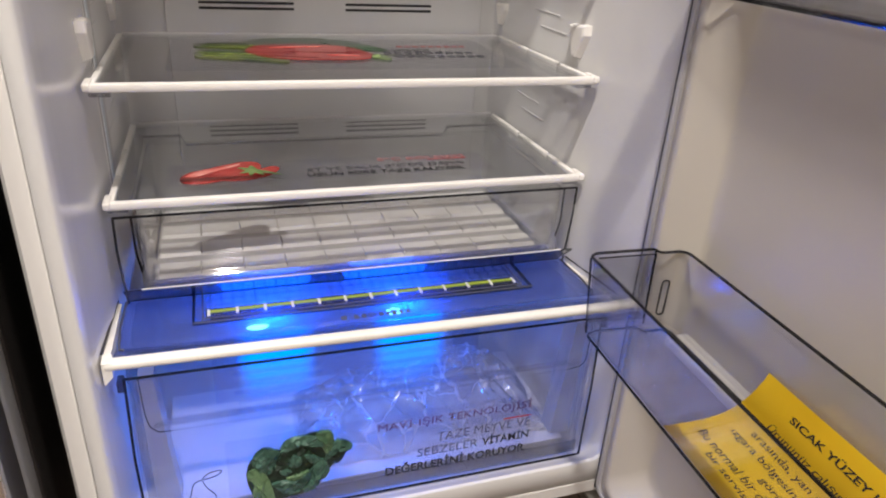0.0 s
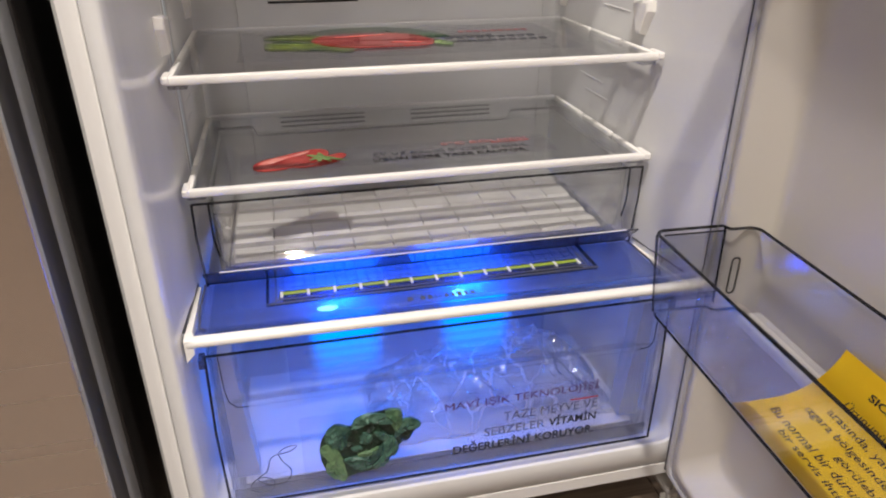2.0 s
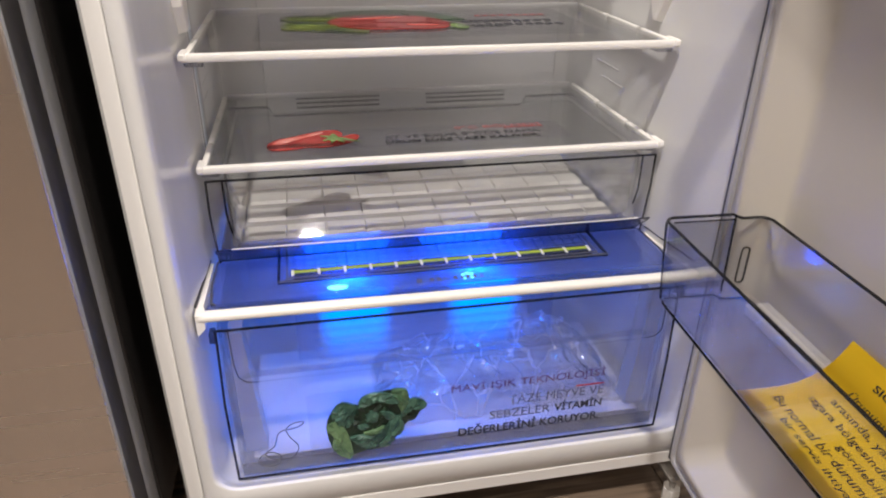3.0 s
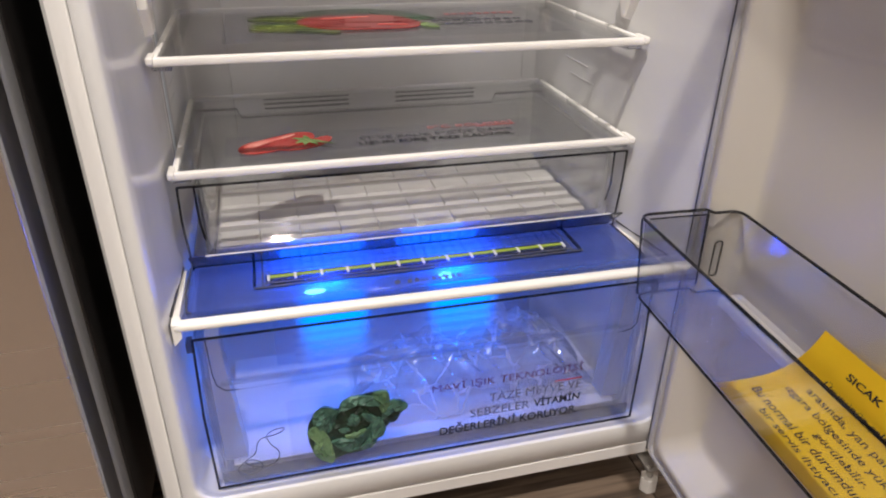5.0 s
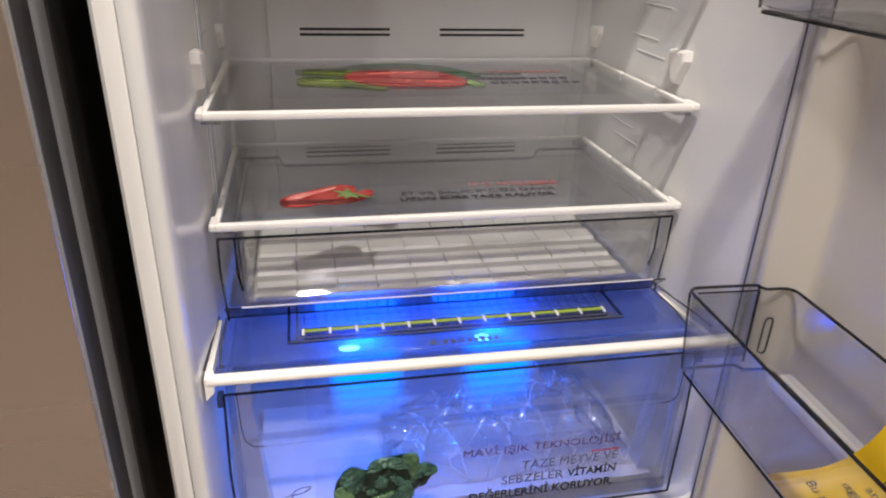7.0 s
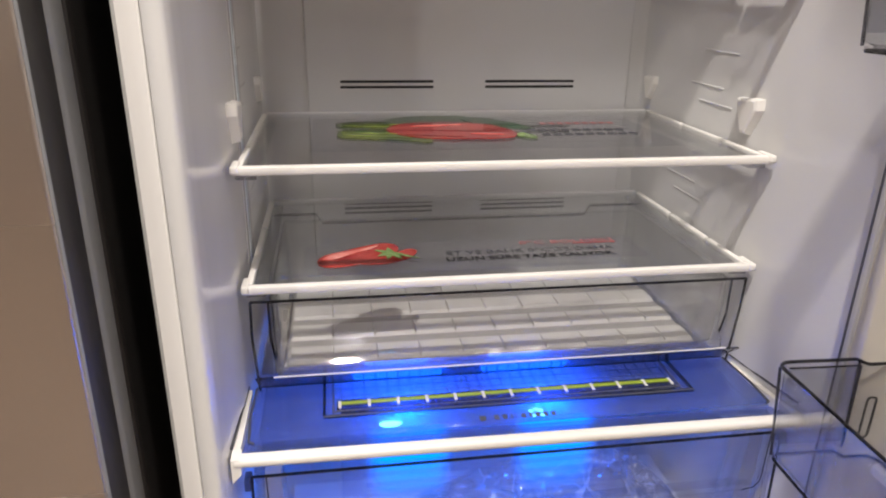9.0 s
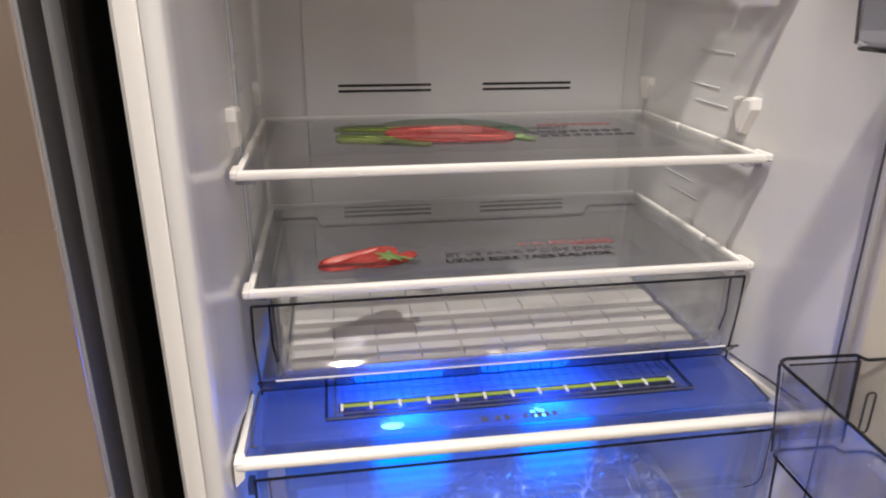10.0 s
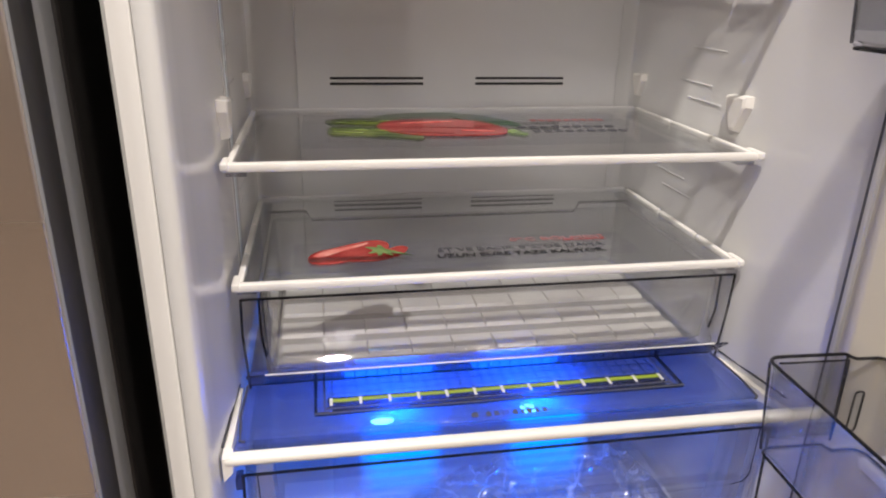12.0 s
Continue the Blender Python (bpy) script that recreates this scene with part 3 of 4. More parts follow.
part("pepper", plate(blob([(-0.146, 0.050), (-0.120, 0.066), (-0.104, 0.078), (-0.090, 0.086), (-0.083, 0.079), (-0.088, 0.066), (-0.100, 0.054), (-0.122, 0.046)], 48), on_top(Z + 0.0002), 0.0006), M_PEPPER, st)
for k, (a, b, l, w) in enumerate(((215, 0.3, 0.016, 0.004), (150, 0, 0.018, 0.004), (260, 0, 0.018, 0.004), (95, 0, 0.014, 0.004), (300, 0, 0.022, 0.0035), (325, 0, 0.038, 0.003))):
    ca, sa = math.cos(radians(a)), math.sin(radians(a))
    shape = [(0, -w), (l * 0.5, -w * 0.8), (l, 0), (l * 0.5, w * 0.8), (0, w)]
    part("stem", plate([(-0.112 + ca * u - sa * v, 0.073 + sa * u + ca * v) for u, v in blob(shape, 20)], on_top(Z + 0.0018 + 0.0001 * k), 0.0002), M_STEM, st)


def flat_words(z, x0, y0):
    return lambda a, b, c: (x0 + a, y0 + b, z + c)


lettering("lettering", "0°C BÖLMESİ", flat_words(Z + 0.0003, 0.030, 0.086), 0.108, 0.0125, M_FAINTRED, st)
part("underline", plate(rounded(0.088, 0.138, 0.0835, 0.0848, 0.0005, 2), on_top(Z + 0.0003), 0.0003), M_REDINK, st)
lettering("lettering", "ET VE BALIK 0°C'DE DAHA", flat_words(Z + 0.0003, -0.053, 0.064), 0.182, 0.0105, M_SHELFGREY, st)
lettering("lettering", "UZUN SÜRE TAZE KALIYOR.", flat_words(Z + 0.0003, -0.056, 0.047), 0.181, 0.0115, M_BLACK, st, bold=0.012)

# sticker on the middle glass shelf
Z = 0.5095 + 0.0063
st = part("sticker", sheet(rounded(-0.188, 0.192, 0.060, 0.240, 0.003), on_top(Z)), M_FILM, shelf_mid, "clear printed sticker with cucumbers and pepper")
part("cucumber", plate(blob([(-0.158, 0.205), (-0.158, 0.180), (-0.130, 0.172), (-0.090, 0.160), (-0.060, 0.170), (-0.075, 0.205), (-0.110, 0.214)], 40), on_top(Z + 0.0004), 0.0008), M_CUKE, st)
part("cucumber", plate(blob([(-0.158, 0.155), (-0.159, 0.122), (-0.130, 0.112), (-0.092, 0.100), (-0.066, 0.092), (-0.072, 0.130), (-0.110, 0.154), (-0.14, 0.160)], 40), on_top(Z + 0.0006), 0.0008), M_CUKE, st)
part("leaf_print", plate(blob([(-0.110, 0.205), (-0.090, 0.235), (-0.050, 0.246), (-0.005, 0.240), (-0.012, 0.205), (-0.060, 0.190)], 40), on_top(Z + 0.0003), 0.0005), M_HERB, st)
part("leaf_print", plate(blob([(-0.014, 0.222), (0.010, 0.232), (0.040, 0.200), (0.056, 0.160), (0.030, 0.165), (0.0, 0.190)], 36), on_top(Z + 0.0005), 0.0005), M_HERB, st)
part("pepper", plate(blob([(-0.108, 0.156), (-0.092, 0.186), (-0.060, 0.198), (-0.020, 0.196), (0.012, 0.176), (0.028, 0.145), (0.030, 0.120), (0.014, 0.105), (-0.030, 0.104), (-0.070, 0.110), (-0.098, 0.132)], 60), on_top(Z + 0.0012), 0.0008), M_PEPPER, st)
for x0, y0, x1, y1, w, m in ((-0.156, 0.197, -0.072, 0.186, 0.0035, M_CUKELIGHT), (-0.155, 0.184, -0.095, 0.174, 0.003, M_CUKELIGHT), (-0.157, 0.146, -0.090, 0.132, 0.004, M_CUKELIGHT),
                              (-0.156, 0.132, -0.084, 0.112, 0.0035, M_CUKELIGHT), (-0.140, 0.150, -0.096, 0.142, 0.002, M_HERB), (-0.150, 0.205, -0.100, 0.200, 0.002, M_HERB),
                              (-0.060, 0.150, 0.012, 0.142, 0.004, M_PEPPERDARK), (-0.090, 0.128, -0.030, 0.113, 0.003, M_PEPPERDARK), (-0.080, 0.172, -0.020, 0.180, 0.004, M_PEPPER2), (-0.020, 0.128, 0.016, 0.122, 0.003, M_PEPPER2)):
    mx, my = (x0 + x1) / 2, (y0 + y1) / 2
    part("print_stripe", plate(blob([(x0, y0), (mx, my + w), (x1, y1), (mx, my - w)], 24), on_top(Z + (0.0015 if m in (M_CUKELIGHT, M_HERB) else 0.0021)), 0.0003), m, st)
part("stem", plate(blob([(0.028, 0.120), (0.036, 0.135), (0.050, 0.110), (0.040, 0.104)], 16), on_top(Z + 0.001), 0.0008), M_STEM, st)
for x0, x1, y0, m in ((0.075, 0.168, 0.185, M_FAINTRED), (0.050, 0.165, 0.145, M_SHELFGREY), (0.060, 0.172, 0.122, M_SHELFGREY)):
    cuts = 9
    for k in range(cuts):
        a = x0 + (x1 - x0) * k / cuts
        part("print_bar", plate(rounded(a, a + (x1 - x0) / cuts * 0.7, y0, y0 + 0.010, 0.001, 1), on_top(Z + 0.0003), 0.0002), m, st)

# ---- chill drawer ----
chill = thing("chill_drawer", "clear plastic chill drawer, empty, closed under the glass shelf", "drawer")


def xy_ring(x, y0, y1, r, z):
    return [(a, b, z) for a, b in rounded(-x, x, y0, y1, r, 6)]


part("tray_wall", loft([xy_ring(0.2245, 0.020, 0.232, 0.010, 0.2995), xy_ring(0.2260, 0.002, 0.233, 0.010, 0.3060), xy_ring(0.2275, -0.0115, 0.234, 0.010, 0.3165), xy_ring(0.2280, -0.0130, 0.235, 0.010, 0.3190), xy_ring(0.2281, -0.0131, 0.2351, 0.010, 0.3205),
                        xy_ring(0.2282, -0.0125, 0.2353, 0.010, 0.3232), xy_ring(0.2285, -0.0100, 0.2356, 0.010, 0.3256), xy_ring(0.2288, -0.0060, 0.236, 0.010, 0.3291), xy_ring(0.2292, -0.0020, 0.2364, 0.010, 0.3325), xy_ring(0.2294, -0.0006, 0.2366, 0.010, 0.3390),
                        xy_ring(0.2305, -0.0005, 0.240, 0.010, 0.3895), xy_ring(0.2275, 0.0025, 0.237, 0.009, 0.3895),
                        xy_ring(0.2262, 0.0030, 0.233, 0.009, 0.335), xy_ring(0.2250, 0.0050, 0.231, 0.009, 0.318), xy_ring(0.2225, 0.024, 0.229, 0.009, 0.3015)], True, True), M_CHILL, chill, smooth=True)
for x0, x1 in ((-0.2465, -0.2305), (0.2305, 0.2465)):
    part("side_flange", box_bm(x0, x1, 0.0005, 0.0035, 0.300, 0.3895, 0.001), M_CLEAR, chill)
part("rim", tube([(-0.2465, 0.0, 0.3905), (0.2465, 0.0, 0.3905)], 0.0013, 6), M_DARKEDGE, chill, "dark edge of the clear plastic")
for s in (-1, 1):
    part("corner_edge", tube([(s * 0.2305, -0.0005, 0.3900), (s * 0.2303, -0.001, 0.352), (s * 0.2275, 0.0015, 0.330)], 0.0012, 6), M_DARKEDGE if s < 0 else M_DARKEDGE2, chill)
    part("outer_edge", tube([(s * 0.2465, 0.0, 0.3905), (s * 0.2480, 0.004, 0.352), (s * 0.2455, 0.008, 0.292)], 0.0013, 6), M_DARKEDGE, chill)
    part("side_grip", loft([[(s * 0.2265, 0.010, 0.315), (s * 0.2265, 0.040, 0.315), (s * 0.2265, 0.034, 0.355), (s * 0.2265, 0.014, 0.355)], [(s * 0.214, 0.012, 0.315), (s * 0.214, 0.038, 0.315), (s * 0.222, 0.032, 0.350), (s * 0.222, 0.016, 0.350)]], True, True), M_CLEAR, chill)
# highlight on the clear lip, laid on as a thin white bar
part("lip_highlight", tube([(-0.2290, -0.0125, 0.3180), (0.2290, -0.0125, 0.3180)], 0.0009, 6), M_TILE, chill, "white bar for the highlight along the drawer's lower lip")
part("foot_edge", tube([(-0.2465, 0.0205, 0.2885), (0.2465, 0.0205, 0.2885)], 0.0012, 6), M_DARKEDGE, chill)
part("skirt", prism(-0.2465, 0.2465, [(-0.0105, 0.3150), (0.020, 0.2885), (0.022, 0.2900), (-0.008, 0.3160)]), M_DARKEDGE2, chill)
back = [(-0.240, 0.310), (0.240, 0.310), (0.240, 0.397), (0.166, 0.397), (0.160, 0.385), (-0.184, 0.385), (-0.190, 0.397), (-0.240, 0.397)]
for x0, x1 in ((-0.240, -0.188), (0.164, 0.240)):
    part("rear_ear", box_bm(x0, x1, 0.2395, 0.2415, 0.3850, 0.3970, 0.0006, seg=1), M_CLEAR, chill)
part("rear_edge", tube([(a, 0.2405, b) for a, b in back[2:]], 0.0018, 6), M_DARKEDGE, chill)
tile_mat = part("tray_mat", box_bm(-0.221, 0.221, 0.030, 0.226, 0.3005, 0.3025, 0.0005, seg=1), M_SEAM, chill, "grey-white ribbed tray mat")
for j, (y0, y1, h) in enumerate(((0.036, 0.069, 0.0032), (0.086, 0.119, 0.0032), (0.136, 0.169, 0.0032), (0.186, 0.218, 0.0032))):
    for k in range(10):
        x0 = -0.2185 + 0.0452 * k
        x1 = min(x0 + 0.0446, 0.2200)
        part("raised_pad", loft([[(x0, y0, 0.3025), (x1, y0, 0.3025), (x1, y1, 0.3025), (x0, y1, 0.3025)], [(x0 + 0.001, y0 + 0.004, 0.3025 + h), (x1 - 0.001, y0 + 0.004, 0.3025 + h), (x1 - 0.001, y1 - 0.003, 0.3025 + h), (x0 + 0.001, y1 - 0.003, 0.3025 + h)]], True, True), M_MAT, tile_mat)

# ---- lid of the crisper, with its lamps and slider ----
lid = thing("cover_shelf", "frosted plastic cover shelf lit blue, with ivory rail", "shelf")
ZC = 0.2862
part("lid_sheet", box_bm(-0.2500, 0.2500, -0.066, 0.230, ZC - 0.003, ZC, 0.0008, seg=1), M_BLUECOVER, lid, "frosted translucent sheet, tinted blue for the lamp glow", smooth=True)
part("light_guide", box_bm(-0.170, 0.118, -0.0530, -0.0505, 0.196, ZC - 0.0040, 0.0008, seg=1), M_GUIDE, lid, "frosted light guide glowing blue by the lamps")
part("rear_tray", box_bm(-0.2500, 0.2500, 0.0540, 0.312, ZC - 0.0062, ZC - 0.0034, 0.0008, seg=1), M_TILE, lid, "white rear part of the cover")
# the front edge sags a little towards the hinge side
SAG = Matrix(((1, 0, 0, 0), (0, 1, 0, 0), (-0.0105, 0, 1, -0.0027), (0, 0, 0, 1)))
part("front_slope", moved(prism(-0.2520, 0.2520, [(-0.0668, ZC - 0.003), (-0.0668, ZC - 0.0004), (-0.0952, 0.2945), (-0.0952, 0.2920)]), SAG), M_BLUECOVER, lid)
part("front_rail", moved(box_bm(-0.2585, 0.2585, -0.1080, -0.0960, 0.2898, 0.2992, 0.0038, seg=4), SAG), M_RAIL, lid, "rounded ivory front rail", smooth=True)
for s in (-1, 1):
    arm = loft([[(s * 0.2585, -0.1075, 0.276 if s < 0 else 0.290), (s * 0.2585, -0.096, 0.272 if s < 0 else 0.290), (s * 0.2585, -0.094, 0.2998), (s * 0.2585, -0.1075, 0.2990)],
                [(s * 0.2505, -0.1070, 0.284), (s * 0.2505, -0.096, 0.284), (s * 0.2505, -0.094, 0.2995), (s * 0.2505, -0.1070, 0.2985)]], True, True)
    part("rail_end", moved(arm, SAG), M_RAIL, lid)
    arm = loft([[(s * 0.2583, -0.096, 0.284), (s * 0.2520, -0.096, 0.284), (s * 0.2520, -0.096, 0.2990), (s * 0.2583, -0.096, 0.2990)],
                [(s * 0.2575, 0.016, 0.2850), (s * 0.2535, 0.016, 0.2850), (s * 0.2535, 0.016, 0.2885), (s * 0.2575, 0.016, 0.2885)]], True, True)
    part("side_arm", moved(arm, SAG), M_RAIL, lid)
    part("edge_line", tube([(s * 0.2500, 0.022, ZC), (s * 0.2515, -0.030, ZC + 0.0005), (s * 0.2490, -0.067, ZC + 0.0003), (s * 0.2440, -0.071, ZC + 0.0012)], 0.0012, 6), M_GASKET, lid)
    part("wall_line", tube([(s * 0.2572, 0.020, 0.2900), (s * 0.2585, -0.045, 0.2960), (s * 0.2592, -0.094, 0.3010)], 0.0011, 6), M_GASKET, lid)
# slider panel
panel = part("slider_frame", box_bm(-0.1845, 0.1840, -0.0405, -0.0375, ZC + 0.0002, ZC + 0.0034, 0.0008), M_DARKEDGE2, lid, "clear slider frame with dark edges")
for s, x in ((-1, -0.1835), (1, 0.1830)):
    part("frame_side", box_bm(x - 0.0016, x + 0.0016, -0.0375, 0.050, ZC + 0.0002, ZC + 0.0034, 0.0008), M_DARKEDGE2, panel)
    part("frame_edge", tube([(x - s * 0.0085, -0.036, ZC + 0.0010), (x - s * 0.0085, 0.050, ZC + 0.0010)], 0.0009, 6), M_GASKET, panel)
part("frame_edge", tube([(-0.1845, -0.0405, ZC + 0.0034), (0.1840, -0.0405, ZC + 0.0034)], 0.0008, 6), M_GASKET, panel)
part("frame_edge", tube([(-0.1750, -0.0300, ZC + 0.0012), (0.1740, -0.0300, ZC + 0.0012)], 0.0009, 6), M_GASKET, panel)
part("channel", box_bm(-0.1720, 0.1712, -0.0280, -0.0110, ZC + 0.0001, ZC + 0.0010, 0.0003, seg=1), M_DARKEDGE2, panel, "clear slider scale")
part("green_scale", box_bm(-0.1680, 0.1680, -0.0200, -0.0150, ZC + 0.0006, ZC + 0.0020, 0.0003, seg=1), M_GREEN, panel, "lime green scale strip")
part("blue_gap", box_bm(-0.1680, 0.1680, -0.0250, -0.0208, ZC + 0.0006, ZC + 0.0013, 0.0002, seg=1), M_BLUECOVER, panel)
for k in range(13):
    x = -0.1690 + 0.0281 * k
    part("scale_tick", box_bm(x - 0.0015, x + 0.0015, -0.0260, -0.0140, ZC + 0.0010, ZC + 0.0025, 0.0004, seg=1), M_WHITE, panel)
part("grille", box_bm(-0.1680, 0.1680, -0.0360, -0.0308, ZC + 0.0002, ZC + 0.0012, 0.0003, seg=1), M_DARKEDGE2, panel)
for k in range(56):
    x = -0.166 + 0.006 * k
    part("grille_tooth", box_bm(x, x + 0.0030, -0.0355, -0.0312, ZC + 0.0012, ZC + 0.0020), M_BLUECOVER, panel)
for k in range(30):
    x = -0.168 + 0.0116 * k
    part("rib", box_bm(x, x + 0.0010, -0.009, 0.048, ZC + 0.0001, ZC + 0.0010), M_BLUECOVER, panel)
for k in range(4):
    y = -0.004 + 0.0125 * k
    part("cross_rib", box_bm(-0.170, 0.170, y, y + 0.0009, ZC + 0.0002, ZC + 0.0008), M_BLUECOVER, panel)
# feature mark on the lid, as plain bars
for k, (x0, w) in enumerate(((-0.040, 0.008), (-0.026, 0.006), (-0.018, 0.006), (-0.010, 0.002), (-0.006, 0.002), (0.000, 0.006), (0.008, 0.004), (0.014, 0.006), (0.022, 0.005), (0.029, 0.006))):
    part("mark_bar", box_bm(x0, x0 + w * 0.75, -0.0620, -0.0545, ZC + 0.0002, ZC + 0.0006), M_GREYINK, lid)
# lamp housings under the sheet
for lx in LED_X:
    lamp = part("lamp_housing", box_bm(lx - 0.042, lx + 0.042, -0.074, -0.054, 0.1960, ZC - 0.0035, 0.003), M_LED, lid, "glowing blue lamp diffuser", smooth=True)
    # slats added to imitate the banded reflections of the glow
    for k in range(7):
        z = 0.2005 + 0.0115 * k
        part("glow_band", box_bm(lx - 0.044 + 0.003 * (k % 2), lx + 0.043 - 0.002 * (k % 3), -0.0790, -0.0765, z, z + 0.0052, 0.0012, seg=1), M_GUIDE, lamp)
    if lx < 0:
        lens = [(lx - 0.016 + 0.0105 * math.cos(radians(k)) * (1 + 0.12 * math.sin(radians(3 * k))), -0.0505 + 0.0048 * math.sin(radians(k))) for k in range(0, 360, 20)]
        part("lamp_core", plate(lens, on_top(ZC - 0.0036), 0.0004), M_SPARK, lamp, "bright cyan lamp core")
    else:
        for dx, dy in ((0, 0), (-0.0052, 0.0036), (0.0046, 0.0040), (-0.0046, -0.0042), (0.0042, -0.0038), (0.0004, 0.0064)):
            dot = [(lx - 0.014 + dx + 0.0023 * math.cos(radians(k)), -0.0505 + dy + 0.0019 * math.sin(radians(k))) for k in range(0, 360, 30)]
            part("lamp_core", plate(dot, on_top(ZC - 0.0036), 0.0004), M_SPARK, lamp, "bright cyan lamp dot")

# ---- crisper drawer ----
crisper = thing("vegetable_drawer", "large clear plastic crisper drawer lit blue from above", "drawer")
CY = -0.0990


def cr_ring(x0, x1, y0, y1, r, z):
    return [(a, b, z) for a, b in rounded(x0, x1, y0, y1, r, 6)]


part("tray_wall", loft([cr_ring(-0.236, 0.236, CY + 0.006, 0.118, 0.014, 0.0760), cr_ring(-0.243, 0.243, CY + 0.002, 0.124, 0.010, 0.0840), cr_ring(-0.2435, 0.2435, CY, 0.150, 0.010, 0.2740),
                        cr_ring(-0.2405, 0.2405, CY + 0.0035, 0.147, 0.009, 0.2740), cr_ring(-0.238, 0.238, CY + 0.006, 0.120, 0.010, 0.0960), cr_ring(-0.232, 0.232, CY + 0.012, 0.112, 0.012, 0.0920)], True, True), M_CLEAR, crisper, smooth=True)
part("rim", tube([(-0.2435, CY, 0.2745), (0.2435, CY, 0.2745)], 0.0013, 6), M_DARKEDGE, crisper, "dark edge of the clear plastic")
part("foot_edge", tube([(-0.2440, CY - 0.0005, 0.0800), (0.2460, CY - 0.0005, 0.0775)], 0.0014, 6), M_DARKEDGE, crisper)
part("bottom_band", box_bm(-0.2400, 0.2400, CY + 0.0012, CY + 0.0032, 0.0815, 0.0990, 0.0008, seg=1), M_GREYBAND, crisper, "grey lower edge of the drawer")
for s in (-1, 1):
    part("corner_edge", tube([(s * 0.2440, CY, 0.2745), (s * 0.2470, CY + 0.001, 0.180), (s * 0.2450, CY, 0.0790)], 0.0014, 6), M_DARKEDGE, crisper)
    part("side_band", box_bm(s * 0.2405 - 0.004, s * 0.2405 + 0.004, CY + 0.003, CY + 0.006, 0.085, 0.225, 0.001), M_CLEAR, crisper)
    part("side_latch", box_bm(s * 0.2475 - 0.003, s * 0.2475 + 0.003, CY - 0.003, CY + 0.010, 0.262, 0.2735, 0.001), M_DARKEDGE2, crisper)
    part("side_post", loft([[(s * 0.236, -0.080, 0.100), (s * 0.212, -0.080, 0.100), (s * 0.212, -0.055, 0.100), (s * 0.236, -0.055, 0.100)],
                            [(s * 0.236, -0.084, 0.190), (s * 0.218, -0.084, 0.190), (s * 0.218, -0.058, 0.190), (s * 0.236, -0.058, 0.190)],
                            [(s * 0.236, -0.086, 0.262), (s * 0.222, -0.086, 0.262), (s * 0.222, -0.060, 0.262), (s * 0.236, -0.060, 0.262)]], True, True), clear("post_plastic", (0.85, 0.85, 0.88), haze=0.42, rough=0.1) if s < 0 else bpy.data.materials["post_plastic"], crisper)
grip = [(x, CY - 0.0008, z) for x, z in [(-0.2325, 0.2745), (-0.2315, 0.232), (-0.2290, 0.218), (-0.2220, 0.2105), (-0.210, 0.2095), (0.214, 0.2105), (0.226, 0.2125), (0.232, 0.220), (0.2335, 0.2745)]]
part("grip_line", tube(grip[:5], 0.0006, 6), M_DARKEDGE2, crisper)
part("grip_line", tube(grip[4:6], 0.0006, 6), M_CLEAR, crisper)
part("grip_line", tube(grip[5:], 0.0006, 6), M_DARKEDGE2, crisper)
part("grip_scoop", prism(-0.226, 0.228, [(CY + 0.004, 0.2120), (CY + 0.020, 0.2060), (CY + 0.020, 0.2085), (CY + 0.004, 0.2140)]), M_CLEAR, crisper)
part("white_base", box_bm(-0.228, 0.228, -0.084, 0.108, 0.0925, 0.0945, 0.0006, seg=1), M_TILE, crisper, "white drawer base")


def on_front(x0, z0):
    return lambda a, b, c: (x0 + a, CY - 0.0016 - c, z0 + b)


stick = part("sticker", sheet(rounded(-0.165, 0.180, 0.088, 0.186, 0.004), on_front(0, 0)), M_FILM, crisper, "clear printed sticker with lettuce and words")
lettering("lettering", "MAVİ IŞIK TEKNOLOJİSİ", on_front(-0.009, 0.1625), 0.180, 0.0160, M_FAINTPLUM, stick)
part("underline", plate(rounded(0.137, 0.171, 0.1535, 0.1552, 0.0006, 2), on_front(0, 0), 0.0004), M_REDINK, stick)
lettering("lettering", "TAZE MEYVE VE", on_front(0.058, 0.1395), 0.113, 0.0120, M_FAINTGREY, stick)
lettering("lettering", "SEBZELER", on_front(0.036, 0.1210), 0.072, 0.0115, M_FAINTGREY, stick)
lettering("lettering", "VİTAMİN", on_front(0.113, 0.1210), 0.058, 0.0145, M_BLACK, stick, bold=0.02)
lettering("lettering", "DEĞERLERİNİ KORUYOR.", on_front(0.000, 0.1015), 0.170, 0.0155, M_BLACK, stick, bold=0.02)
# faint pear and apple outlines
pear = blob([(-0.214, 0.112), (-0.203, 0.122), (-0.198, 0.138), (-0.190, 0.142), (-0.186, 0.132), (-0.178, 0.118), (-0.184, 0.104), (-0.200, 0.102)], 48)
part("pear_outline", tube([(a, CY - 0.0018, b) for a, b in pear], 0.0006, 5, True), M_GREYINK, stick)
apple = blob([(-0.222, 0.100), (-0.218, 0.110), (-0.208, 0.114), (-0.198, 0.108), (-0.200, 0.097), (-0.212, 0.094)], 36)
part("apple_outline", tube([(a, CY - 0.0018, b) for a, b in apple], 0.0006, 5, True), M_GREYINK, stick)
part("leaf_outline", tube([(a, CY - 0.0018, b) for a, b in blob([(-0.189, 0.143), (-0.182, 0.150), (-0.170, 0.151), (-0.176, 0.145)], 24)], 0.0006, 5, True), M_GREYINK, stick)

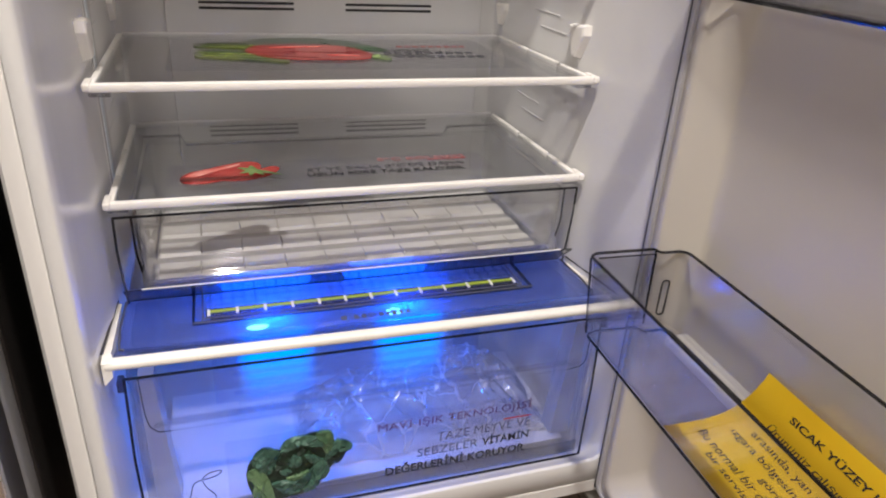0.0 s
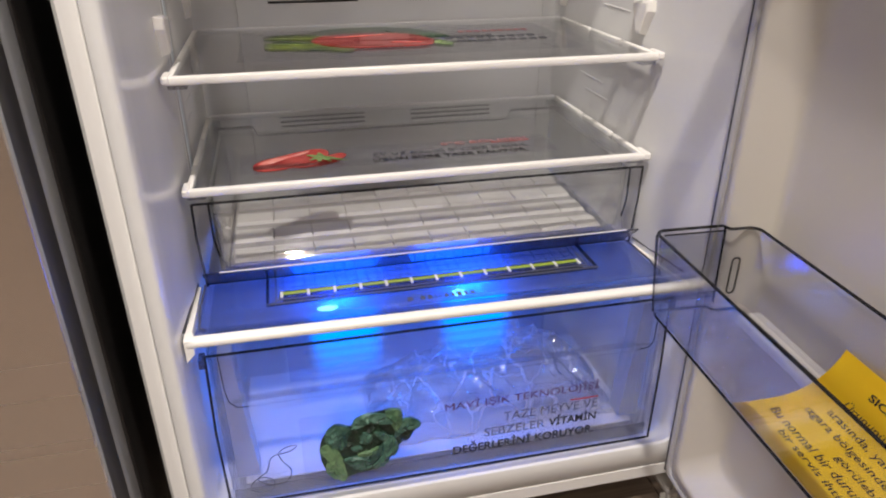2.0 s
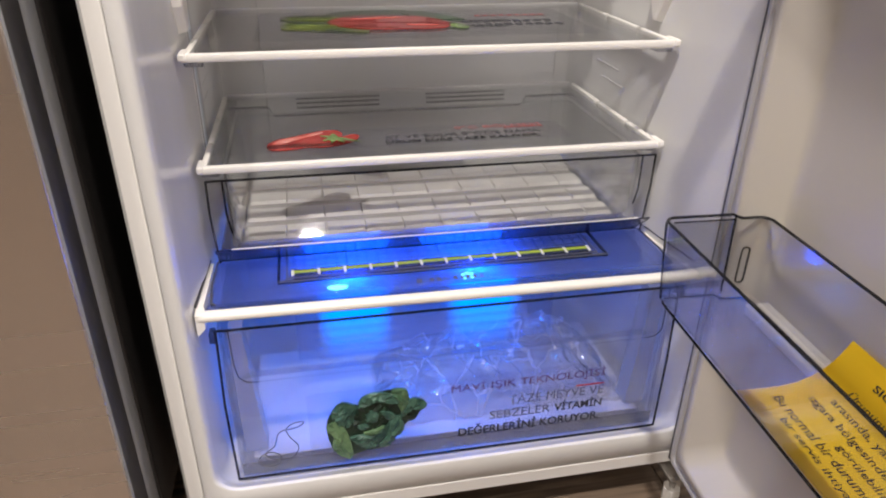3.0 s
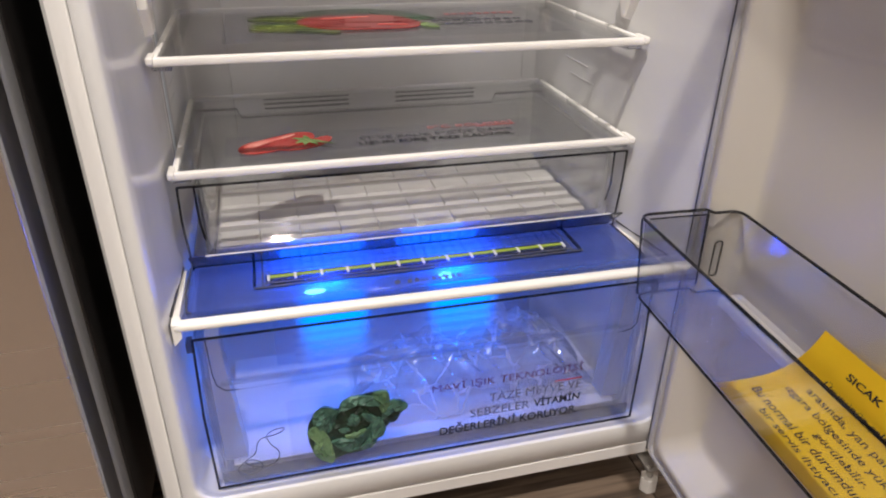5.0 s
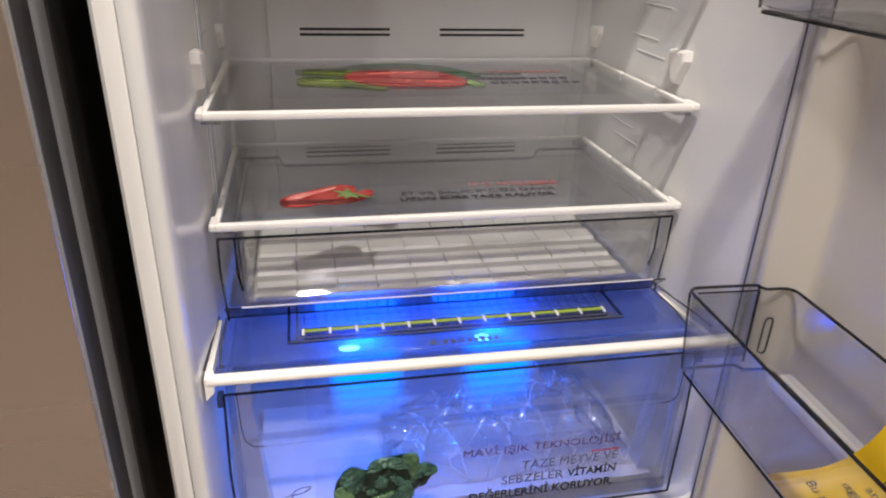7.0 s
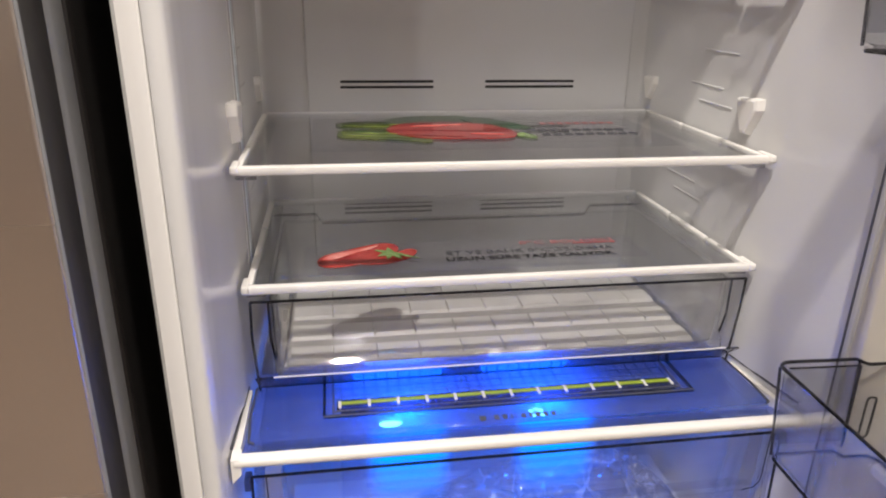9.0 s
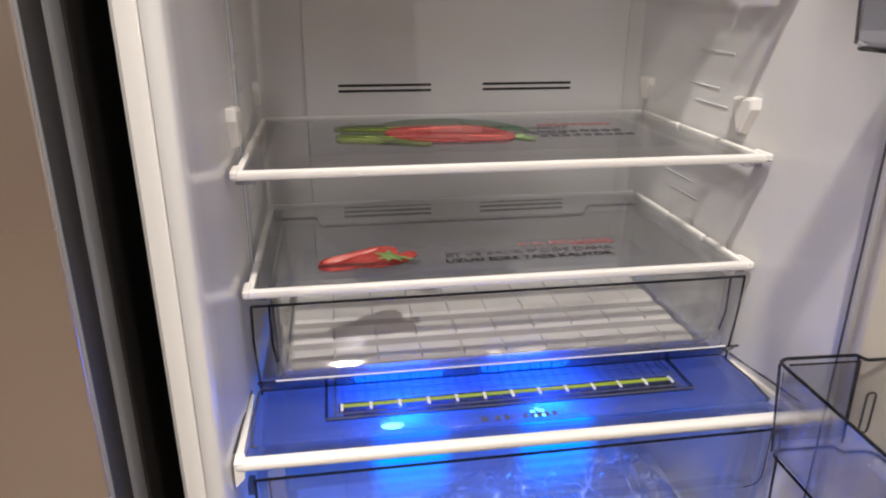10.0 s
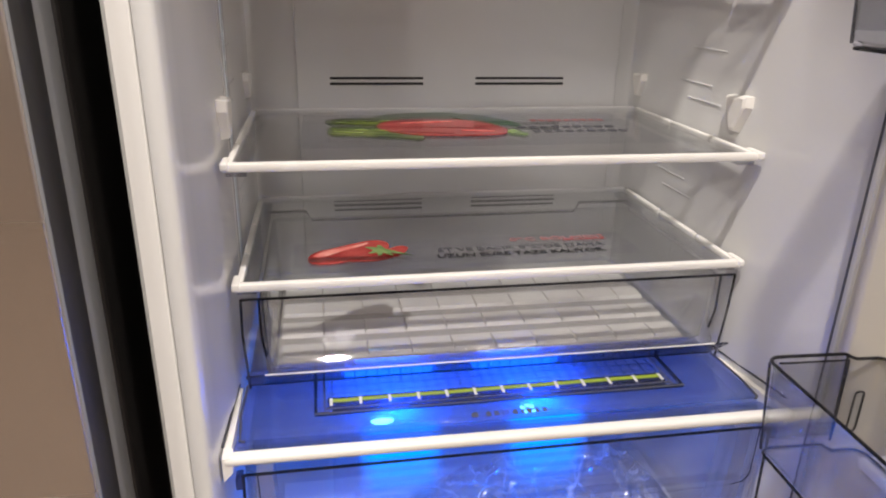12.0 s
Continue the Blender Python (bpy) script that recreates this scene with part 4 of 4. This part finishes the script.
# lettuce picture: overlapping crinkled leaves, a few millimetres of relief
def leaf_relief(shape, lift, bulge, crumple, seed):
    """A crumpled leaf inside an outline (a to the right, b up, in hundredths of a metre)."""
    pts = [Vector(p) for p in blob(shape, 44)]
    mid = sum(pts, Vector((0, 0))) / len(pts)
    rings = []
    for k, f in enumerate((1.0, 0.88, 0.72, 0.55, 0.38, 0.2, 0.06)):
        ring = []
        for p in pts:
            q = mid + (p - mid) * f
            n3 = Vector((q.x * 1.9, q.y * 1.9, seed * 3.1))
            h = lift + bulge * (1 - f * f) + 1.6 * crumple * (noise.noise(n3 * 1.4) + 0.8 * abs(noise.noise(n3 * 3.1)))
            ring.append((-0.150 + q.x * 0.01, CY - 0.0024 - max(0.0, h), 0.095 + q.y * 0.01))
        rings.append(ring)
    base = [(x, CY - 0.0022, z) for x, y, z in rings[0]]
    return loft([base] + rings, True, True)


LEAVES = [([(0.3, 4.4), (1.0, 6.5), (2.3, 7.6), (4.2, 6.9), (4.9, 8.1), (7.1, 8.6), (8.6, 8.6), (8.8, 7.4), (10.6, 6.6), (11.0, 5.6), (9.6, 4.3), (8.0, 2.5), (6.6, 0.7), (4.5, 0.5), (2.0, 0.0), (0.8, 1.5)], 0.0002, 0.0008, 0.0006, 3),
          ([(0.3, 4.4), (1.2, 5.2), (2.3, 4.0), (2.8, 2.2), (3.0, 0.0), (1.9, 0.0), (0.8, 1.5), (1.0, 3.0)], 0.0012, 0.0030, 0.0016, 2),
          ([(1.0, 5.6), (1.2, 6.9), (2.4, 7.7), (3.8, 6.7), (3.3, 5.1), (2.6, 4.1), (1.8, 4.6)], 0.0010, 0.0026, 0.0018, 1),
          ([(3.8, 7.0), (4.4, 8.1), (6.0, 8.5), (7.9, 7.9), (8.4, 6.8), (7.0, 7.1), (5.6, 7.2), (4.4, 6.8)], 0.0012, 0.0026, 0.0018, 1),
          ([(7.5, 8.5), (8.9, 8.6), (9.3, 7.7), (9.1, 6.0), (8.5, 5.6), (8.0, 6.9)], 0.0018, 0.0026, 0.0014, 2),
          ([(8.9, 6.2), (9.6, 7.2), (10.7, 6.9), (11.3, 6.2), (10.9, 5.6), (10.0, 5.9), (9.0, 5.2), (8.4, 4.6), (8.5, 5.6)], 0.0020, 0.0022, 0.0016, 1),
          ([(9.0, 5.2), (10.4, 5.4), (10.3, 4.7), (9.6, 4.0), (9.0, 4.4)], 0.0010, 0.0010, 0.0010, 3),
          ([(3.8, 6.6), (5.2, 7.1), (6.8, 6.4), (7.2, 4.9), (6.2, 3.8), (4.4, 3.5), (3.2, 4.3)], 0.0014, 0.0008, 0.0020, 3),
          ([(2.8, 2.8), (4.3, 3.0), (5.5, 2.9), (6.7, 3.8), (7.2, 4.3), (6.9, 2.6), (5.6, 1.2), (4.2, 1.1), (3.2, 2.0)], 0.0022, 0.0028, 0.0020, 1),
          ([(7.2, 4.7), (8.2, 5.0), (8.8, 3.2), (7.8, 2.0), (7.1, 1.0), (6.1, 0.8), (6.0, 1.6), (6.9, 2.6)], 0.0020, 0.0028, 0.0018, 1),
          ([(4.3, 3.4), (5.3, 3.6), (6.6, 3.8), (5.8, 3.0), (4.7, 3.0)], 0.0042, 0.0012, 0.0008, 2),
          ([(6.2, 6.0), (7.0, 5.9), (7.8, 5.1), (7.1, 4.7), (6.5, 5.3)], 0.0034, 0.0014, 0.0008, 1),
          ([(3.6, 4.3), (4.3, 4.7), (4.9, 4.1), (4.3, 3.7)], 0.0034, 0.0012, 0.0008, 1),
          ([(4.5, 5.6), (5.2, 6.2), (6.0, 5.6), (5.6, 4.6), (4.8, 4.7)], 0.0034, 0.0014, 0.0012, 1),
          ([(1.3, 5.7), (2.0, 6.5), (2.5, 6.4), (1.9, 5.5)], 0.0040, 0.0008, 0.0008, 0)]
for shape, lift, bulge, crumple, tone in LEAVES:
    part("lettuce_leaf", leaf_relief(shape, lift, bulge, crumple, lift * 5000 + tone), (M_LETTUCE4, M_LETTUCE, M_LETTUCE2, M_LETTUCE3)[tone], stick, smooth=True)

# crumpled clear bag in the crisper
bag = bmesh.new()
NU, NV = 90, 56
rows = []
for j in range(NV + 1):
    v = j / NV
    row = []
    for i in range(NU + 1):
        u = i / NU
        x = -0.085 + 0.300 * u
        y = -0.068 + 0.140 * v
        p = Vector(((0.8 * x + 0.6 * y) * 16, (0.8 * y - 0.6 * x) * 7, 0.3))
        fold = abs(noise.noise(p * 1.1)) * 0.05 + abs(noise.noise(p * 2.7 + Vector((3, 1, 5)))) * 0.026 + abs(noise.noise(p * 6 + Vector((1, 7, 2)))) * 0.014 + abs(noise.noise(p * 11)) * 0.006
        dome = (math.sin(math.pi * min(1, max(0, u))) ** 0.6) * (math.sin(math.pi * v) ** 0.5)
        z = 0.0962 + dome * (0.026 + 0.035 * v + 0.030 * max(0.0, u - 0.45) + fold * 1.3)
        row.append(bag.verts.new((x + 0.006 * noise.noise(p * 3), y + 0.006 * noise.noise(p * 3 + Vector((9, 0, 0))), z)))
    rows.append(row)
for a, b in zip(rows, rows[1:]):
    for k in range(NU):
        bag.faces.new((a[k], a[k + 1], b[k + 1], b[k]))
tagged(part("plastic_bag", bag, M_BAG), "crumpled clear plastic bag lying in the crisper", "bag")

# ---- yellow leaflet in the door bin ----
leaflet = thing("leaflet", "yellow paper safety leaflet lying curled in a door bin", "leaflet")
# profile across the bin: along the door's normal, from the inner wall to the door
PROF = [(0.0715, 0.3128), (0.0500, 0.3129), (0.0300, 0.3140), (0.0170, 0.3172), (0.0080, 0.3215), (0.0, 0.3275), (-0.0070, 0.3350), (-0.0125, 0.3435), (-0.0165, 0.3520)]
PV = [Vector(p) for p in PROF]
LENS = [0.0]
for p, q in zip(PV, PV[1:]):
    LENS.append(LENS[-1] + (q - p).length)
PL = LENS[-1]
U0, U1 = 0.176, 0.390


def paper(a, b, c):
    """a along the door, b up the sheet from its lower edge, c off the paper."""
    b = min(max(b, 0), PL - 1e-6)
    k = max(i for i in range(len(LENS)) if LENS[i] <= b)
    k = min(k, len(PV) - 2)
    t = (b - LENS[k]) / (LENS[k + 1] - LENS[k])
    p = PV[k].lerp(PV[k + 1], t)
    d = (PV[k + 1] - PV[k]).normalized()
    nrm = Vector((-d.y, d.x)) if d.x > 0 else Vector((d.y, -d.x))
    p = p + nrm * (c + 0.0012 * math.sin(a * 40) * t)
    return door_pt(p.x, U0 + a, p.y)


grid = [[paper(a * (U1 - U0) / 10, b * PL / 24, 0) for a in range(11)] for b in range(25)]
sheet = loft(grid, closed=False)
bmesh.ops.solidify(sheet, geom=sheet.faces[:], thickness=0.0002)
part("sheet", sheet, M_PAPER, leaflet, smooth=True)
for words, a, b, w, h, bold in (("SICAK YÜZEY UYARISI", 0.040, 0.0865, 0.120, 0.0068, 0.014), ("Ürününüz çalışırken yan paneller", 0.032, 0.0690, 0.148, 0.0082, 0.0),
                                ("arasında, yan panelin üst", 0.030, 0.0565, 0.118, 0.0076, 0.0), ("ızgara bölgesinde yüksek ısı", 0.020, 0.0455, 0.132, 0.0076, 0.0),
                                ("görülebilir.", 0.068, 0.0345, 0.050, 0.0076, 0.0), ("Bu normal bir durumdur ve", 0.012, 0.0235, 0.128, 0.0076, 0.0), ("bir servis ihtiyacı yoktur.", 0.036, 0.0120, 0.122, 0.0076, 0.0)):
    lettering("lettering", words, lambda p, q, c, a=a, b=b: paper(a + p, b + q, 0.0004 + c), w, h, M_BLACK, leaflet, bold)

# ---- neighbouring appliance ----
nb = thing("refrigerator", "dark brushed steel refrigerator with its door closed", "refrigerator")
NX = -0.3165
part("door_front", box_bm(NX - 0.60, NX, -0.2105, -0.2055, 0.06, 1.84, 0.0015), M_BRUSHED, nb, "brushed bronze-grey steel door front")
part("door_lip", tube([(NX - 0.0003, -0.2045, 0.06), (NX - 0.0003, -0.2045, 1.84)], 0.0016, 8), M_GREYTRIM, nb, "thin folded edge", smooth=True)
part("door_core", box_bm(NX - 0.597, NX - 0.0025, -0.2052, -0.159, 0.062, 1.838, 0.004), M_DOORSIDE, nb, "charcoal door side", smooth=True)
part("edge_trim", box_bm(NX - 0.596, NX - 0.0030, -0.1585, -0.1250, 0.062, 1.838, 0.009, seg=5), M_GREYTRIM, nb, "grey plastic edge trim", smooth=True)
part("gasket", box_bm(NX - 0.59, NX - 0.012, -0.1245, -0.118, 0.07, 1.83, 0.003), M_GASKET, nb)
part("cabinet_shell", box_bm(NX - 0.597, NX - 0.0050, -0.1175, 0.46, 0.05, 1.84, 0.004), M_DOORSIDE, nb, "dark cabinet side")
for sx in (NX - 0.05, NX - 0.55):
    part("foot", tube([(sx, -0.05, 0.0), (sx, -0.05, 0.05)], 0.018, 14), M_GASKET, nb)

# ---- floor planks ----
PW, PLN = 0.182, 1.22
plank_mesh = None
row = 0
y = RY0
while y < RY1 - 0.01:
    off = -((row * 0.43) % PLN)
    x = RX0 + off
    depth = min(PW, RY1 - y) - 0.0012
    while x < RX1 - 0.01:
        a, b = max(x, RX0), min(x + PLN, RX1)
        full = abs(b - a - PLN) < 1e-6 and abs(depth - (PW - 0.0012)) < 1e-6
        if b - a > 0.05:
            if full and plank_mesh:
                ob = new("plank", plank_mesh)
                ob.parent = floor
            else:
                ob = part("plank", box_bm(0, b - a - 0.0012, 0, depth, -0.006, 0.0, 0.0006, seg=1), M_WOOD, floor)
                if full:
                    plank_mesh = ob.data
            ob.location = (a, y, 0)
        x += PLN
    y += PW
    row += 1
